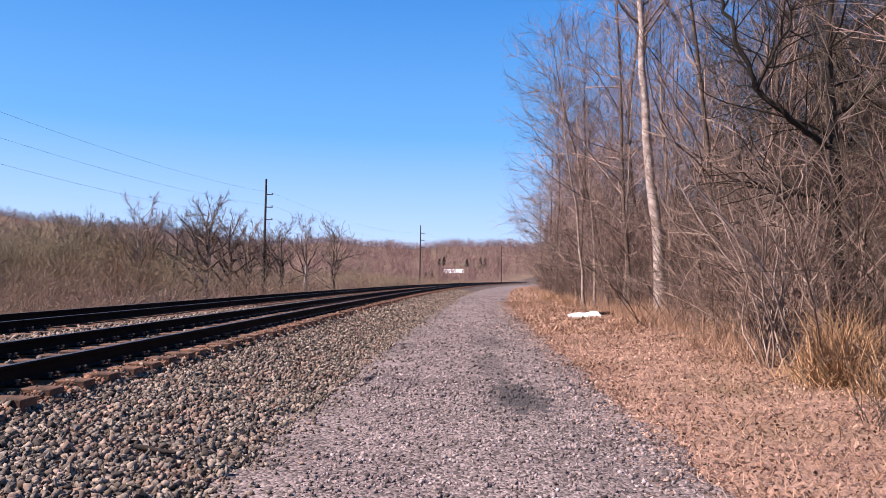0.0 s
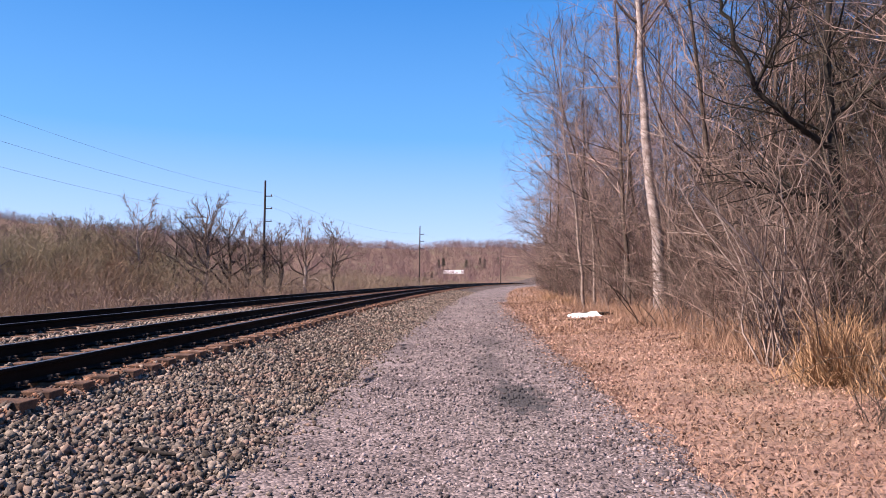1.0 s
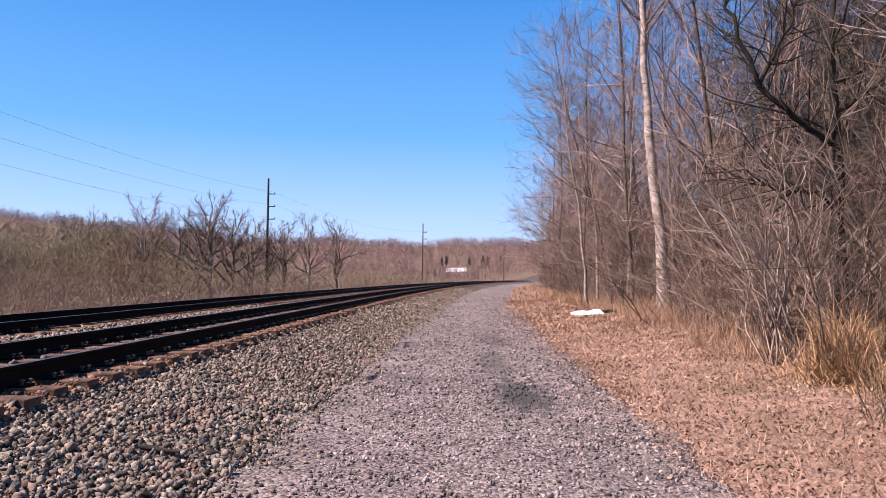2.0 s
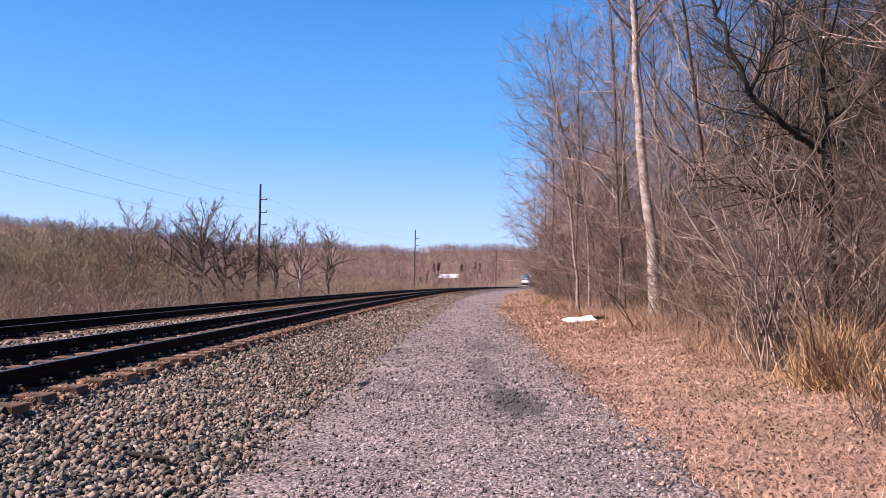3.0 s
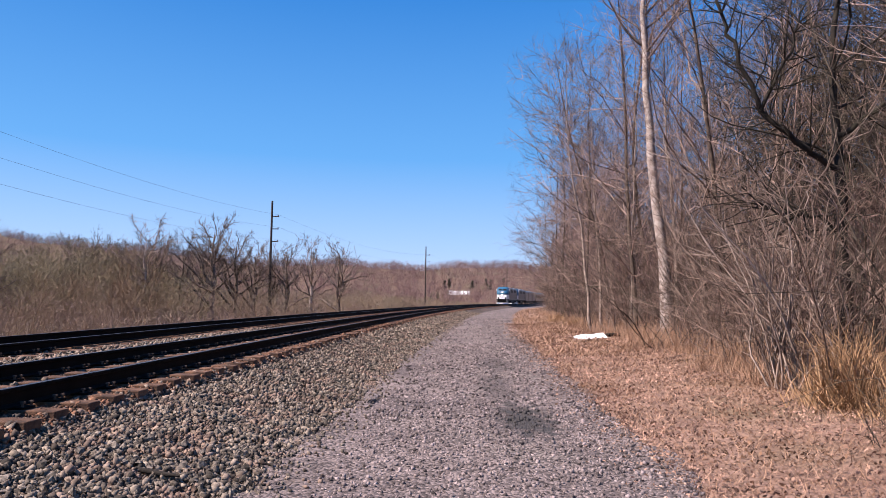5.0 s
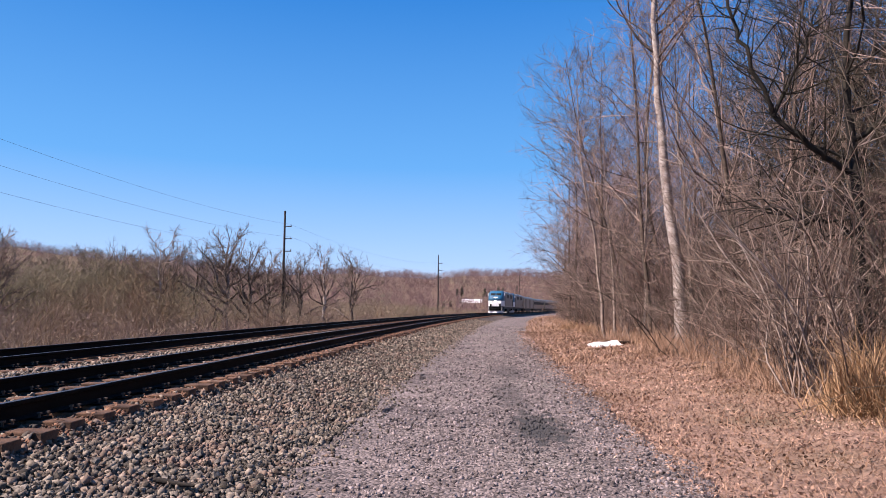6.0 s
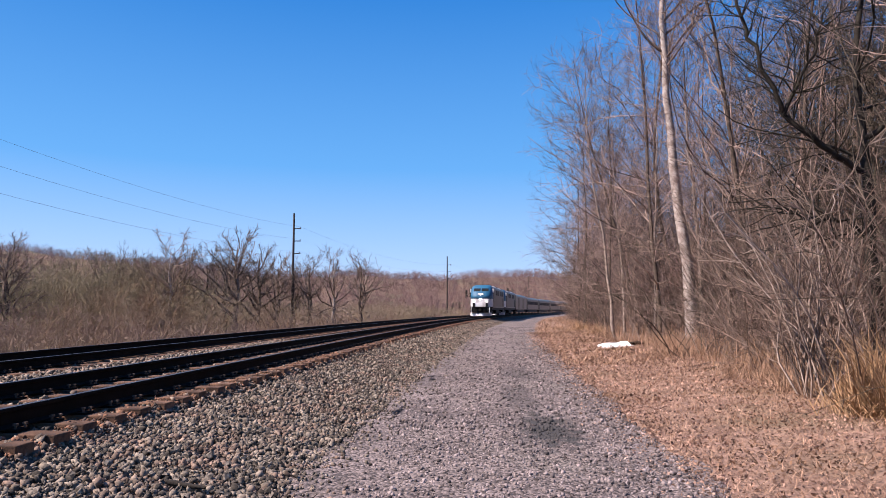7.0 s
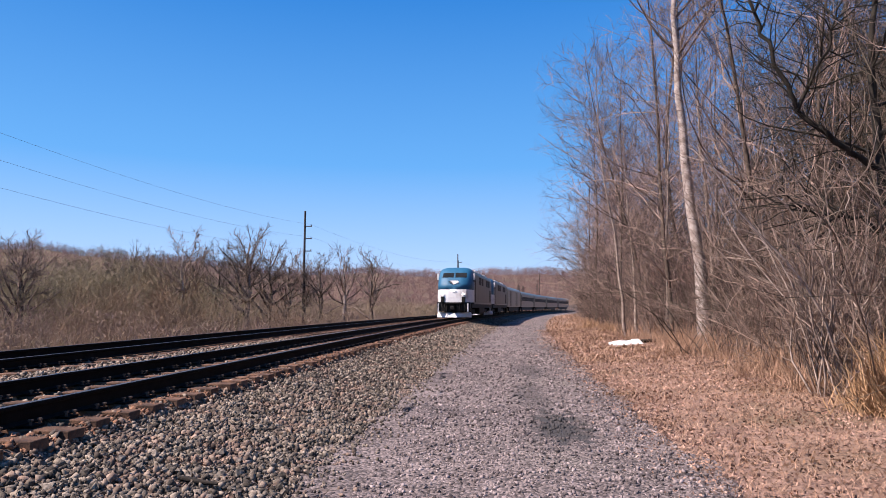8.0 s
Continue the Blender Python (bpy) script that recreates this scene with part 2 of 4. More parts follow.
def line_x(y):
    y = np.asarray(y, float)
    c = np.clip(y, BACK_Y, FAR_Y)
    return A0 + TH * c + 0.5 * KURV * c * c + (TH + KURV * c) * (y - c)


def slope(y):
    return TH + KURV * np.clip(y, BACK_Y, FAR_Y)


def at(y, o):
    """The place o metres to the right of the near track's centre, square to it at y."""
    d = slope(y)
    n = np.sqrt(1 + d * d)
    return line_x(y) + o / n, y - o * d / n


def lateral(x, y):
    d = slope(y)
    return (x - line_x(y)) / np.sqrt(1 + d * d)


PROFILE_O = (-400, -60, -14, -9, -7.6, -5.75, -5.4, 1.18, 1.4, 3.45, 5.3, 7.2, 8.0, 11.0, 16.0, 40, 400)
PROFILE_Z = (-2.2, -2.2, -2.4, -1.3, -0.45, 0.32, 0.385, 0.385, 0.27, 0.0, 0.03, 0.0, 0.03, 0.22, 0.5, 1.6, 4.0)


def wobble(x, y, s):
    return np.sin(x * 1.7 * s + 1.3 * np.sin(y * 0.9 * s)) * np.cos(y * 1.3 * s + 0.7 * np.sin(x * 1.1 * s))


def ground_z(x, y):
    """Height of the land: track bed, lane, woods floor, marsh, and the ridge far round it."""
    x, y = np.asarray(x, float), np.asarray(y, float)
    o = lateral(x, y)
    z = np.interp(o, PROFILE_O, PROFILE_Z)
    z = z + 0.05 * wobble(x, y, 0.6) * smooth_step(8, 12, o) + 0.2 * wobble(x, y, 0.2) * smooth_step(-9, -16, o)
    r, az = np.hypot(x, y), np.degrees(np.arctan2(x, y))
    ridge = 28.0 + 12 * smooth_step(-13, -34, az) + 1.6 * np.sin(az * 0.5) + 0.9 * np.sin(az * 1.3 + 1)
    return z + ridge * smooth_step(190, 560, r) ** 1.3
# ---- ground ----
def strip(name, os_, ys_, mat, lift, kind_label, noise_z=0.0):
    """A sheet that follows the track, from lateral rows and stations."""
    oo, yy = np.meshgrid(os_, ys_)
    if name == "road":
        fray = 0.10 * np.sin(yy * 1.1) + 0.07 * np.sin(yy * 2.7 + 1) + 0.05 * np.sin(yy * 6.1)
        oo = oo + np.where(oo > 6.8, fray, 0) + np.where(oo < 3.7, -1.4 * fray, 0)
    xx, yw = at(yy, oo)
    zz = ground_z(xx, yw) + lift + noise_z * np.random.uniform(-1, 1, xx.shape)
    if name == "road":
        zz[:, 0] -= 0.07
        zz[:, -1] -= 0.07
    nv = len(os_)
    i, j = np.meshgrid(np.arange(len(ys_) - 1), np.arange(nv - 1), indexing="ij")
    p = i * nv + j
    tris = np.concatenate([np.stack([p, p + 1, p + nv + 1], -1).reshape(-1, 3), np.stack([p, p + nv + 1, p + nv], -1).reshape(-1, 3)])
    ob = array_mesh(name, np.stack([xx, yw, zz], -1).reshape(-1, 3), tris, mat, smooth=True)
    return tagged(ob, kind_label, name, kind="structure")


def build_ground():
    ys = np.concatenate([np.linspace(-900, -60, 16), np.linspace(-50, -4, 14), np.arange(-2, 40, 1.0), np.arange(40, 130, 3.0), np.arange(130, 420, 10.0), np.linspace(430, 700, 24), np.linspace(740, 3200, 14)])
    left = np.concatenate([np.linspace(-2600, -500, 12), np.linspace(-460, -90, 26), np.linspace(-80, -16, 18), [-14, -11.5, -9, -7.9]])
    right = np.concatenate([[7.6, 8.2, 9, 10, 11, 12.5, 14, 16], np.linspace(19, 60, 14), np.linspace(75, 460, 20), np.linspace(520, 2600, 10)])
    mid = np.array([-7.0, -5.75, 1.5, 3.2, 3.6, 5.3, 6.9, 7.2])
    os_ = np.concatenate([left, mid, right])
    ob = strip("ground", os_, ys, M_LITTER, -0.06, "brown land of dry grass and leaf litter to the horizon")
    me = ob.data
    me.materials.append(M_MARSH)
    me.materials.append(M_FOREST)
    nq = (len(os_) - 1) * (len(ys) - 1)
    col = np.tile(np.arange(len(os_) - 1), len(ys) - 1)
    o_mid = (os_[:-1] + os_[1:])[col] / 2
    # past 12.2 m the floor takes the colour darkened for the wood's shade
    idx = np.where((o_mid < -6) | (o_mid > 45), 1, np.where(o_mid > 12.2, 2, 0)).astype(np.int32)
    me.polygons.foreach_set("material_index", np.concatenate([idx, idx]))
    ys = np.concatenate([np.arange(-30, 3, 1.0), np.arange(3, 40, 0.14), np.arange(40, 120, 1.0), np.arange(120, 419, 6.0)])
    strip("verge", np.concatenate([np.arange(6.9, 12.6, 0.14), [12.75]]), ys[ys < 150], M_LITTER, 0.0, "verge of flattened dry grass and pale leaf litter", 0.012)
    strip("ballast", np.concatenate([[-7.9, -7.4, -6.8], np.arange(-5.8, -1.2, 0.3), np.arange(-1.2, 3.6, 0.12)]), ys, M_BALLAST, 0.0, "grey crushed-stone ballast bed of the railway", 0.012)
    strip("road", np.concatenate([[3.25], np.arange(3.4, 7.2, 0.12), [7.3]]), ys, M_ROAD, 0.022, "gravel lane beside the railway track", 0.006)


def rail_mesh(name, o, ys, mat_list):
    """One rail with foot, web and head, swept along the track."""
    prof = [(-0.076, 0.0), (0.076, 0.0), (0.076, 0.012), (0.012, 0.032), (0.010, 0.135), (0.036, 0.15), (0.037, 0.176), (0.030, 0.186), (-0.030, 0.186), (-0.037, 0.176), (-0.036, 0.15), (-0.010, 0.135), (-0.012, 0.032), (-0.076, 0.012)]
    k = len(prof)
    verts, faces = [], []
    for y in ys:
        for px_, pz in prof:
            x, yy = at(y, o + px_)
            verts.append((float(x), float(yy), RAIL_Z - 0.186 + pz))
    for i in range(len(ys) - 1):
        for j in range(k):
            a, b = i * k + j, i * k + (j + 1) % k
            faces.append((a, b, b + k, a + k))
    faces.append(tuple(range(k - 1, -1, -1)))
    faces.append(tuple(range((len(ys) - 1) * k, len(ys) * k)))
    me = bpy.data.meshes.new(name)
    me.from_pydata(verts, [], faces)
    for m in mat_list:
        me.materials.append(m)
    me.polygons.foreach_set("material_index", [1 if (i < (len(ys) - 1) * k and i % k == 7) else 0 for i in range(len(faces))])
    return new(name, me)


def build_track(o, near):
    track = tagged(new("railway_track"), "railway track of rusty steel rails on weathered wooden ties", "railway track", "parallel tracks")
    ys = np.concatenate([np.linspace(-40, 0, 10), np.arange(1, 60, 1.5), np.arange(60, 419, 6.0)])
    for side in (-1, 1):
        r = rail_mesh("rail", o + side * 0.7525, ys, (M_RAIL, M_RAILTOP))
        r.parent = track
        tagged(r, "rusty steel rail darkened for shade, with a worn bright head")
    # ties
    bm = box(bmesh.new(), -1.295, 1.295, -0.115, 0.115, -0.16, 0.0, 0.012)
    tie_me = bpy.data.meshes.new("tie")
    bm.to_mesh(tie_me)
    bm.free()
    tie_me.materials.append(M_TIE)
    bm = box(bmesh.new(), -0.17, 0.17, -0.09, 0.09, 0.0, 0.02)
    for dx, dy in ((-0.13, 0.05), (0.13, -0.05), (0.15, 0.05), (-0.15, -0.05)):
        box(bm, dx - 0.01, dx + 0.01, dy - 0.008, dy + 0.008, 0.0, 0.055)
        box(bm, dx - 0.02, dx + 0.02, dy - 0.014, dy + 0.014, 0.055, 0.072)
    plate_me = bpy.data.meshes.new("tie_plate")
    bm.to_mesh(plate_me)
    bm.free()
    plate_me.materials.append(M_SPIKE)
    plate_me.materials.append(M_RAIL)
    plate_me.polygons.foreach_set("material_index", [1 if i < 6 else 0 for i in range(len(plate_me.polygons))])
    rng = random.Random(5 + near)
    far_v, far_f = [], []
    y = -9.8
    while y < 300:
        n = math.hypot(1, float(slope(y)))
        turn = -math.degrees(math.atan(float(slope(y))))
        x, yy = at(y, o + rng.uniform(-0.05, 0.05))
        m = pose(float(x), float(yy), RAIL_Z - 0.206 + rng.uniform(-0.012, 0.004), 0, 0, turn + rng.uniform(-1.2, 1.2))
        if y < 62:
            t = new("tie", tie_me)
            t.parent, t.matrix_basis = track, m
            if 0 < y < (26 if near else 14):
                for side in (-1, 1):
                    xp, yp = at(y, o + side * 0.7525)
                    p = new("tie_plate", plate_me)
                    p.parent, p.matrix_basis = track, pose(float(xp), float(yp), RAIL_Z - 0.206, 0, 0, turn)
        else:
            c = [m @ Vector((sx * 1.295, sy * 0.115, sz)) for sz in (-0.15, 0) for sy in (-1, 1) for sx in (-1, 1)]
            b = len(far_v)
            far_v += [tuple(v) for v in c]
            far_f += [tuple(b + q for q in f) for f in ((4, 5, 7, 6), (0, 1, 5, 4), (1, 3, 7, 5), (0, 4, 6, 2), (2, 6, 7, 3))]
        y += 0.52 * n ** 0
    ob = mesh_object("distant_ties", far_v, far_f, M_TIE, track)
    tagged(ob, kind="stuff")


# ---- plants ----
def bend(p0, d0, length, n, rng, curl, lift):
    """A wavering line from p0; lift draws it up."""
    pts, p, d = [np.array(p0, float)], np.array(p0, float), np.array(d0, float)
    for _ in range(n):
        d = d + rng.normal(0, curl, 3) + np.array((0, 0, lift))
        d /= np.linalg.norm(d)
        p = p + d * length / n
        pts.append(p.copy())
    return np.array(pts)


def side_way(d, angle, rng):
    """A direction that leaves d by an angle, at a random side."""
    d = d / np.linalg.norm(d)
    r = rng.normal(0, 1, 3)
    r -= d * r.dot(d)
    r /= np.linalg.norm(r)
    return d * math.cos(angle) + r * math.sin(angle)


def grow_tree(seed, height, girth, limbs, twigs, spread=0.7, first=0.25, lean=0.04, crook=0.05, limb_len=0.34, lift=0.05, twig_len=0.9, twig_r=0.006, trunk_line=None, limb_end=0.008, branch_min=0.009, limb_r=0.42):
    """Tubes of a bare tree: the trunk, and its limbs with branches and twigs."""
    rng = np.random.default_rng(seed)
    trunk = bend((0, 0, -0.3), (rng.normal(0, lean), rng.normal(0, lean), 1), height, 12, rng, crook, 0.06)
    if trunk_line is not None:
        q = np.array(trunk_line, float)
        u = np.linspace(0, len(q) - 1, 13)
        trunk = np.stack([np.interp(u, np.arange(len(q)), q[:, c]) for c in range(3)], 1) + np.vstack([np.zeros(3), rng.normal(0, 0.03, (12, 3))])
    k = np.linspace(0, 1, 13)
    t_rad = girth * (1 - 0.9 * k) * (1 + 0.35 * np.exp(-k * 18))
    trunk_tubes, crown = [(trunk, t_rad, 7)], []
    for _ in range(limbs):
        s = first + (0.97 - first) * rng.random() ** 0.8
        i = min(int(s * 12), 11)
        base = trunk[i] + (trunk[i + 1] - trunk[i]) * (s * 12 - i)
        ln = height * limb_len * (1.15 - 0.75 * s) * rng.uniform(0.6, 1.25)
        d = side_way(trunk[i + 1] - trunk[i], spread * rng.uniform(0.7, 1.3), rng)
        limb = bend(base, d, ln, 7, rng, 0.10 + crook, lift)
        r0 = float(np.interp(s, k, t_rad)) * limb_r * rng.uniform(0.7, 1.3)
        crown.append((limb, np.linspace(max(r0, limb_end), limb_end, 8), 4))
        for _ in range(max(2, int(twigs * rng.uniform(0.6, 1.3)))):
            u = 0.15 + 0.85 * rng.random()
            j = min(int(u * 7), 6)
            b2 = limb[j] + (limb[j + 1] - limb[j]) * (u * 7 - j)
            l2 = ln * 0.42 * (1.2 - 0.7 * u) * rng.uniform(0.5, 1.2) + 0.25
            br = bend(b2, side_way(limb[j + 1] - limb[j], rng.uniform(0.4, 0.9), rng), l2, 4, rng, 0.13, lift)
            crown.append((br, np.linspace(max(0.4 * r0 * (1 - u), branch_min), branch_min * 0.6, 5), 3))
            for _ in range(rng.integers(4, 7)):
                q = rng.integers(1, 5)
                tw = bend(br[q], side_way(br[q] - br[q - 1], rng.uniform(0.4, 0.9), rng), twig_len * rng.uniform(0.4, 1.1), 2, rng, 0.3, lift)
                crown.append((tw, (twig_r, twig_r * 0.75, twig_r * 0.4), 3))
    return trunk_tubes, crown


def make_tree(seed, label, bark, twig, category="tree", group="", name="tree", extra=(), **kw):
    root = tagged(new(name), label, category, group)
    tr, cr = grow_tree(seed, **kw)
    rng = np.random.default_rng(seed + 7)
    for pts, r0, r1 in extra:
        q = np.array(pts, float)
        u = np.linspace(0, len(q) - 1, 4 * len(q))
        limb = np.stack([np.interp(u, np.arange(len(q)), q[:, c]) for c in range(3)], 1) + rng.normal(0, 0.025, (len(u), 3))
        cr.append((limb, np.linspace(r0, r1, len(u)), 6))
        for _ in range(7 * len(q)):
            j = rng.integers(2, len(u) - 1)
            br = bend(limb[j], side_way(limb[j + 1] - limb[j], rng.uniform(0.5, 1.2), rng), rng.uniform(0.6, 1.9), 5, rng, 0.2, 0.0)
            cr.append((br, np.linspace(0.016, 0.006, 6), 3))
            for _ in range(5):
                i = rng.integers(1, 6)
                cr.append((bend(br[i], side_way(br[i] - br[i - 1], 0.8, rng), rng.uniform(0.2, 0.6), 1, rng, 0.1, 0.0), (0.006, 0.003), 3))
    array_mesh("trunk", *tube_arrays(tr), bark, root, True)
    array_mesh("crown", *tube_arrays(cr), twig, root)
    return root


def make_bush(seed, label, mat, stems, height, width, twigs, group="", name="shrub", r=0.008, category="shrub", arch=0.0, loose=0.4, piece="", drift=(0.0, 0.0)):
    """A bare shrub: stems that waver upwards from one foot, each with crooked side twigs."""
    rng = np.random.default_rng(seed)
    grown = []
    for _ in range(stems):
        a, q = rng.uniform(0, 2 * np.pi), width * math.sqrt(rng.random())
        b = (q * math.cos(a), q * math.sin(a), -0.1)
        d = (rng.normal(drift[0], loose), rng.normal(drift[1], loose), 1)
        h = height * rng.uniform(0.45, 1.1)
        st = bend(b, d, h, 9, rng, 0.17, -arch)
        tubes = [(st, np.linspace(r * 1.5, r * 0.5, 10) * rng.uniform(0.6, 1.4), 3)]
        for _ in range(twigs):
            i = rng.integers(3, 10)
            tw = bend(st[i], side_way(st[i] - st[i - 1], rng.uniform(0.3, 1.1), rng), min(h * rng.uniform(0.06, 0.2), 0.7), 2, rng, 0.35, 0.04)
            tubes.append((tw, (r * 0.6, r * 0.45, r * 0.3), 3))
        grown.append(tubes)
    root = tagged(new(name), label, category, group)
    if piece:
        for tubes in grown:
            array_mesh(piece, *tube_arrays(tubes), mat, root)
    else:
        array_mesh("crown", *tube_arrays([t for tubes in grown for t in tubes]), mat, root)
    return root


def stand(ob, x, y, scale=1.0, turn=0.0, copy=True, sink=0.0, lean=0.0):
    m = pose(x, y, float(ground_z(x, y)) - 0.06 - sink, lean, 0, turn)
    if copy:
        ob = copy_thing(ob, m)
    else:
        ob.matrix_basis = m
    ob.scale = (scale, scale, scale)
    return ob


def bearing(mark, dist):
    """A place dist metres ahead on a bearing: 784 is straight ahead, 1221.3 more is 45 degrees to the right."""
    return (mark - 784) / 1221.3 * dist, dist


def by_pale_tree(x, y):
    """The open strip of low growth between the lane and the pale-barked tree."""
    return (np.abs(np.asarray(x) - 0.318 * np.asarray(y)) < 0.6) & (np.asarray(y) < 26)


def build_woods():
    rng = random.Random(11)
    slim = [make_tree(100 + i, "bare slender grey-brown tree in the wood's edge", M_BARK, M_TWIG, group="trees of the wood", height=h, girth=g, limbs=l, twigs=t, spread=s, first=f, lift=0.05)
            for i, (h, g, l, t, s, f) in enumerate(((15, 0.075, 34, 6, 0.7, 0.12), (12, 0.055, 34, 6, 0.85, 0.08), (18, 0.095, 36, 6, 0.7, 0.2), (9, 0.04, 30, 6, 0.9, 0.08), (14, 0.065, 36, 6, 0.95, 0.1), (20, 0.115, 38, 6, 0.65, 0.25)))]
    wide = [make_tree(120 + i, "bare tree leaning its fine branches out over the verge", M_BARK, M_TWIG, group="trees of the wood", height=h, girth=0.10, limbs=40, twigs=7, spread=1.0, first=0.08, lift=0.035, limb_len=0.3)
            for i, h in enumerate((17.5, 15))]
    used, made = [], set()

    def put(ob, x, y, sc):
        used.append((x, y))
        stand(ob, x, y, sc, rng.uniform(0, 360), ob in made)
        made.add(ob)

    for i, y in enumerate((30, 37, 44, 52, 60, 68, 77, 86, 96, 108, 122)):
        x, yy = (float(v) for v in at(y, 11.3 + 1.2 * rng.random()))
        put(wide[i % 2], x, yy, rng.uniform(0.9, 1.15))
    for i in range(76):
        for _ in range(60):
            y = 9 + 125 * rng.random() ** (1.5 if i < 60 else 3.0)
            o = 12.4 + 17 * rng.random() ** 1.3
            x, yy = (float(v) for v in at(y, o))
            if all((x - a) ** 2 + (yy - b) ** 2 > 1.6 for a, b in used):
                break
        put(slim[rng.randrange(6)], x, yy, rng.uniform(0.8, 1.15))
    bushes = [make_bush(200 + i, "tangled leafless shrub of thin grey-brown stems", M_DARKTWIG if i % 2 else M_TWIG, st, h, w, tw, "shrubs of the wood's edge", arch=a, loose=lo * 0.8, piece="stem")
              for i, (st, h, w, tw, a, lo) in enumerate(((30, 3.4, 0.9, 11, 0.04, 0.5), (24, 4.6, 0.8, 12, 0.07, 0.45), (34, 2.2, 1.0, 9, 0.03, 0.6), (18, 6.0, 0.7, 13, 0.05, 0.35)))]
    for i in range(90):
        y = 8.0 + 110 * rng.random() ** 1.6
        o = 11.3 + 0.6 * math.sin(y * 0.8) + 7 * rng.random() ** 1.6
        x, yy = (float(v) for v in at(y, o))
        if i > 3 and by_pale_tree(x, yy):
            continue
        stand(bushes[(0, 1, 3, 2, 3)[i % 5]] if i > 3 else bushes[i], x, yy, rng.uniform(0.6, 1.2), rng.uniform(0, 360), i >= 4)
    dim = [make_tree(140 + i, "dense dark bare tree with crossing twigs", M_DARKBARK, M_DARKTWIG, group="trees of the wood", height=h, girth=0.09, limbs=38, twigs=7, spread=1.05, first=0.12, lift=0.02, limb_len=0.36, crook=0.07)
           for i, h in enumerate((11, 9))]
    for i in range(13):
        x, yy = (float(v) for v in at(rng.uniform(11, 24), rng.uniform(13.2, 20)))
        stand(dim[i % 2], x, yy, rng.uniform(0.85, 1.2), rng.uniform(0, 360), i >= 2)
    poles = [make_bush(240 + i, "clump of tall thin pale saplings", M_STEM, st, h, w, tw, "sapling clumps", name="sapling_clump", category="saplings", r=0.012, arch=a, loose=0.22, piece="sapling")
             for i, (st, h, w, tw, a) in enumerate(((12, 7.0, 0.9, 18, 0.02), (9, 8.5, 0.8, 22, 0.0), (11, 5.5, 0.8, 16, 0.05)))]
    for i in range(70):
        y = 14 + 90 * rng.random() ** 1.5
        x, yy = (float(v) for v in at(y, 11.4 + 4.5 * rng.random() ** 1.3))
        if i > 2 and by_pale_tree(x, yy):
            continue
        stand(poles[i % 3], x, yy, rng.uniform(0.75, 1.25), rng.uniform(0, 360), i >= 3)
    front = [make_bush(260 + i, "leafless shrub with long pale arching stems", M_STEM, st, h, 0.45, tw, "front shrubs", r=0.009, arch=0.03, loose=0.3, piece="stem") for i, (st, h, tw) in enumerate(((15, 4.2, 20), (12, 5.2, 22)))]
    for i, (mark, d) in enumerate(((1392, 11.4), (1345, 12.8), (1530, 9.8), (1285, 15.2), (1450, 11.6), (1235, 18), (1330, 15), (1500, 12), (1130, 27), (1085, 33), (1040, 39), (1260, 20), (1420, 14))):
        x, y = bearing(mark, d)
        stand(front[i % 2], x, y, rng.uniform(0.8, 1.15), rng.uniform(0, 360), i >= 2)
    weed = make_bush(280, "thin dark dead weed stalks in dry grass", M_DARKTWIG, 16, 0.85, 0.22, 7, r=0.004, loose=0.25, piece="stalk", name="weed", category="weed")
    stand(weed, *bearing(1548, 7.3), 1.0, 0, False)
    stand(weed, *bearing(1575, 6.9), 1.0, 120)
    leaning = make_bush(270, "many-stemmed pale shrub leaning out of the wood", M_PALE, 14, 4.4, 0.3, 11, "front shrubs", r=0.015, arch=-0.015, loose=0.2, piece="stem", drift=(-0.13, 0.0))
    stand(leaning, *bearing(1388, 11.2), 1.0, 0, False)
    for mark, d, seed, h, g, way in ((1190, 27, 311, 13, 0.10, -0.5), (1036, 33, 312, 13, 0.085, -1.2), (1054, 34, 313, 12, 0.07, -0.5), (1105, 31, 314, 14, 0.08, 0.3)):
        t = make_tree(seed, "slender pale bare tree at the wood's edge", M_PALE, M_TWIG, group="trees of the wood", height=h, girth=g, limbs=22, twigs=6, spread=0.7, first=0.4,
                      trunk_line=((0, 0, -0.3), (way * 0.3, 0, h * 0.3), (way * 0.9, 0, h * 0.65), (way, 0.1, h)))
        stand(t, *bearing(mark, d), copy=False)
    # the pale-barked tree and the dark crooked one
    t = make_tree(301, "tall pale-barked bare tree at the wood's edge", M_BIRCH, M_TWIG, height=19, girth=0.25, limbs=26, twigs=6, spread=0.7, first=0.45,
                  trunk_line=((0, 0, -0.3), (-0.2, 0, 3.0), (-0.62, 0, 6.8), (-0.78, 0, 9.5), (-0.85, 0.1, 12.5), (-0.7, 0.2, 16), (-0.9, 0, 19)))
    stand(t, *bearing(1172, 26), copy=False)
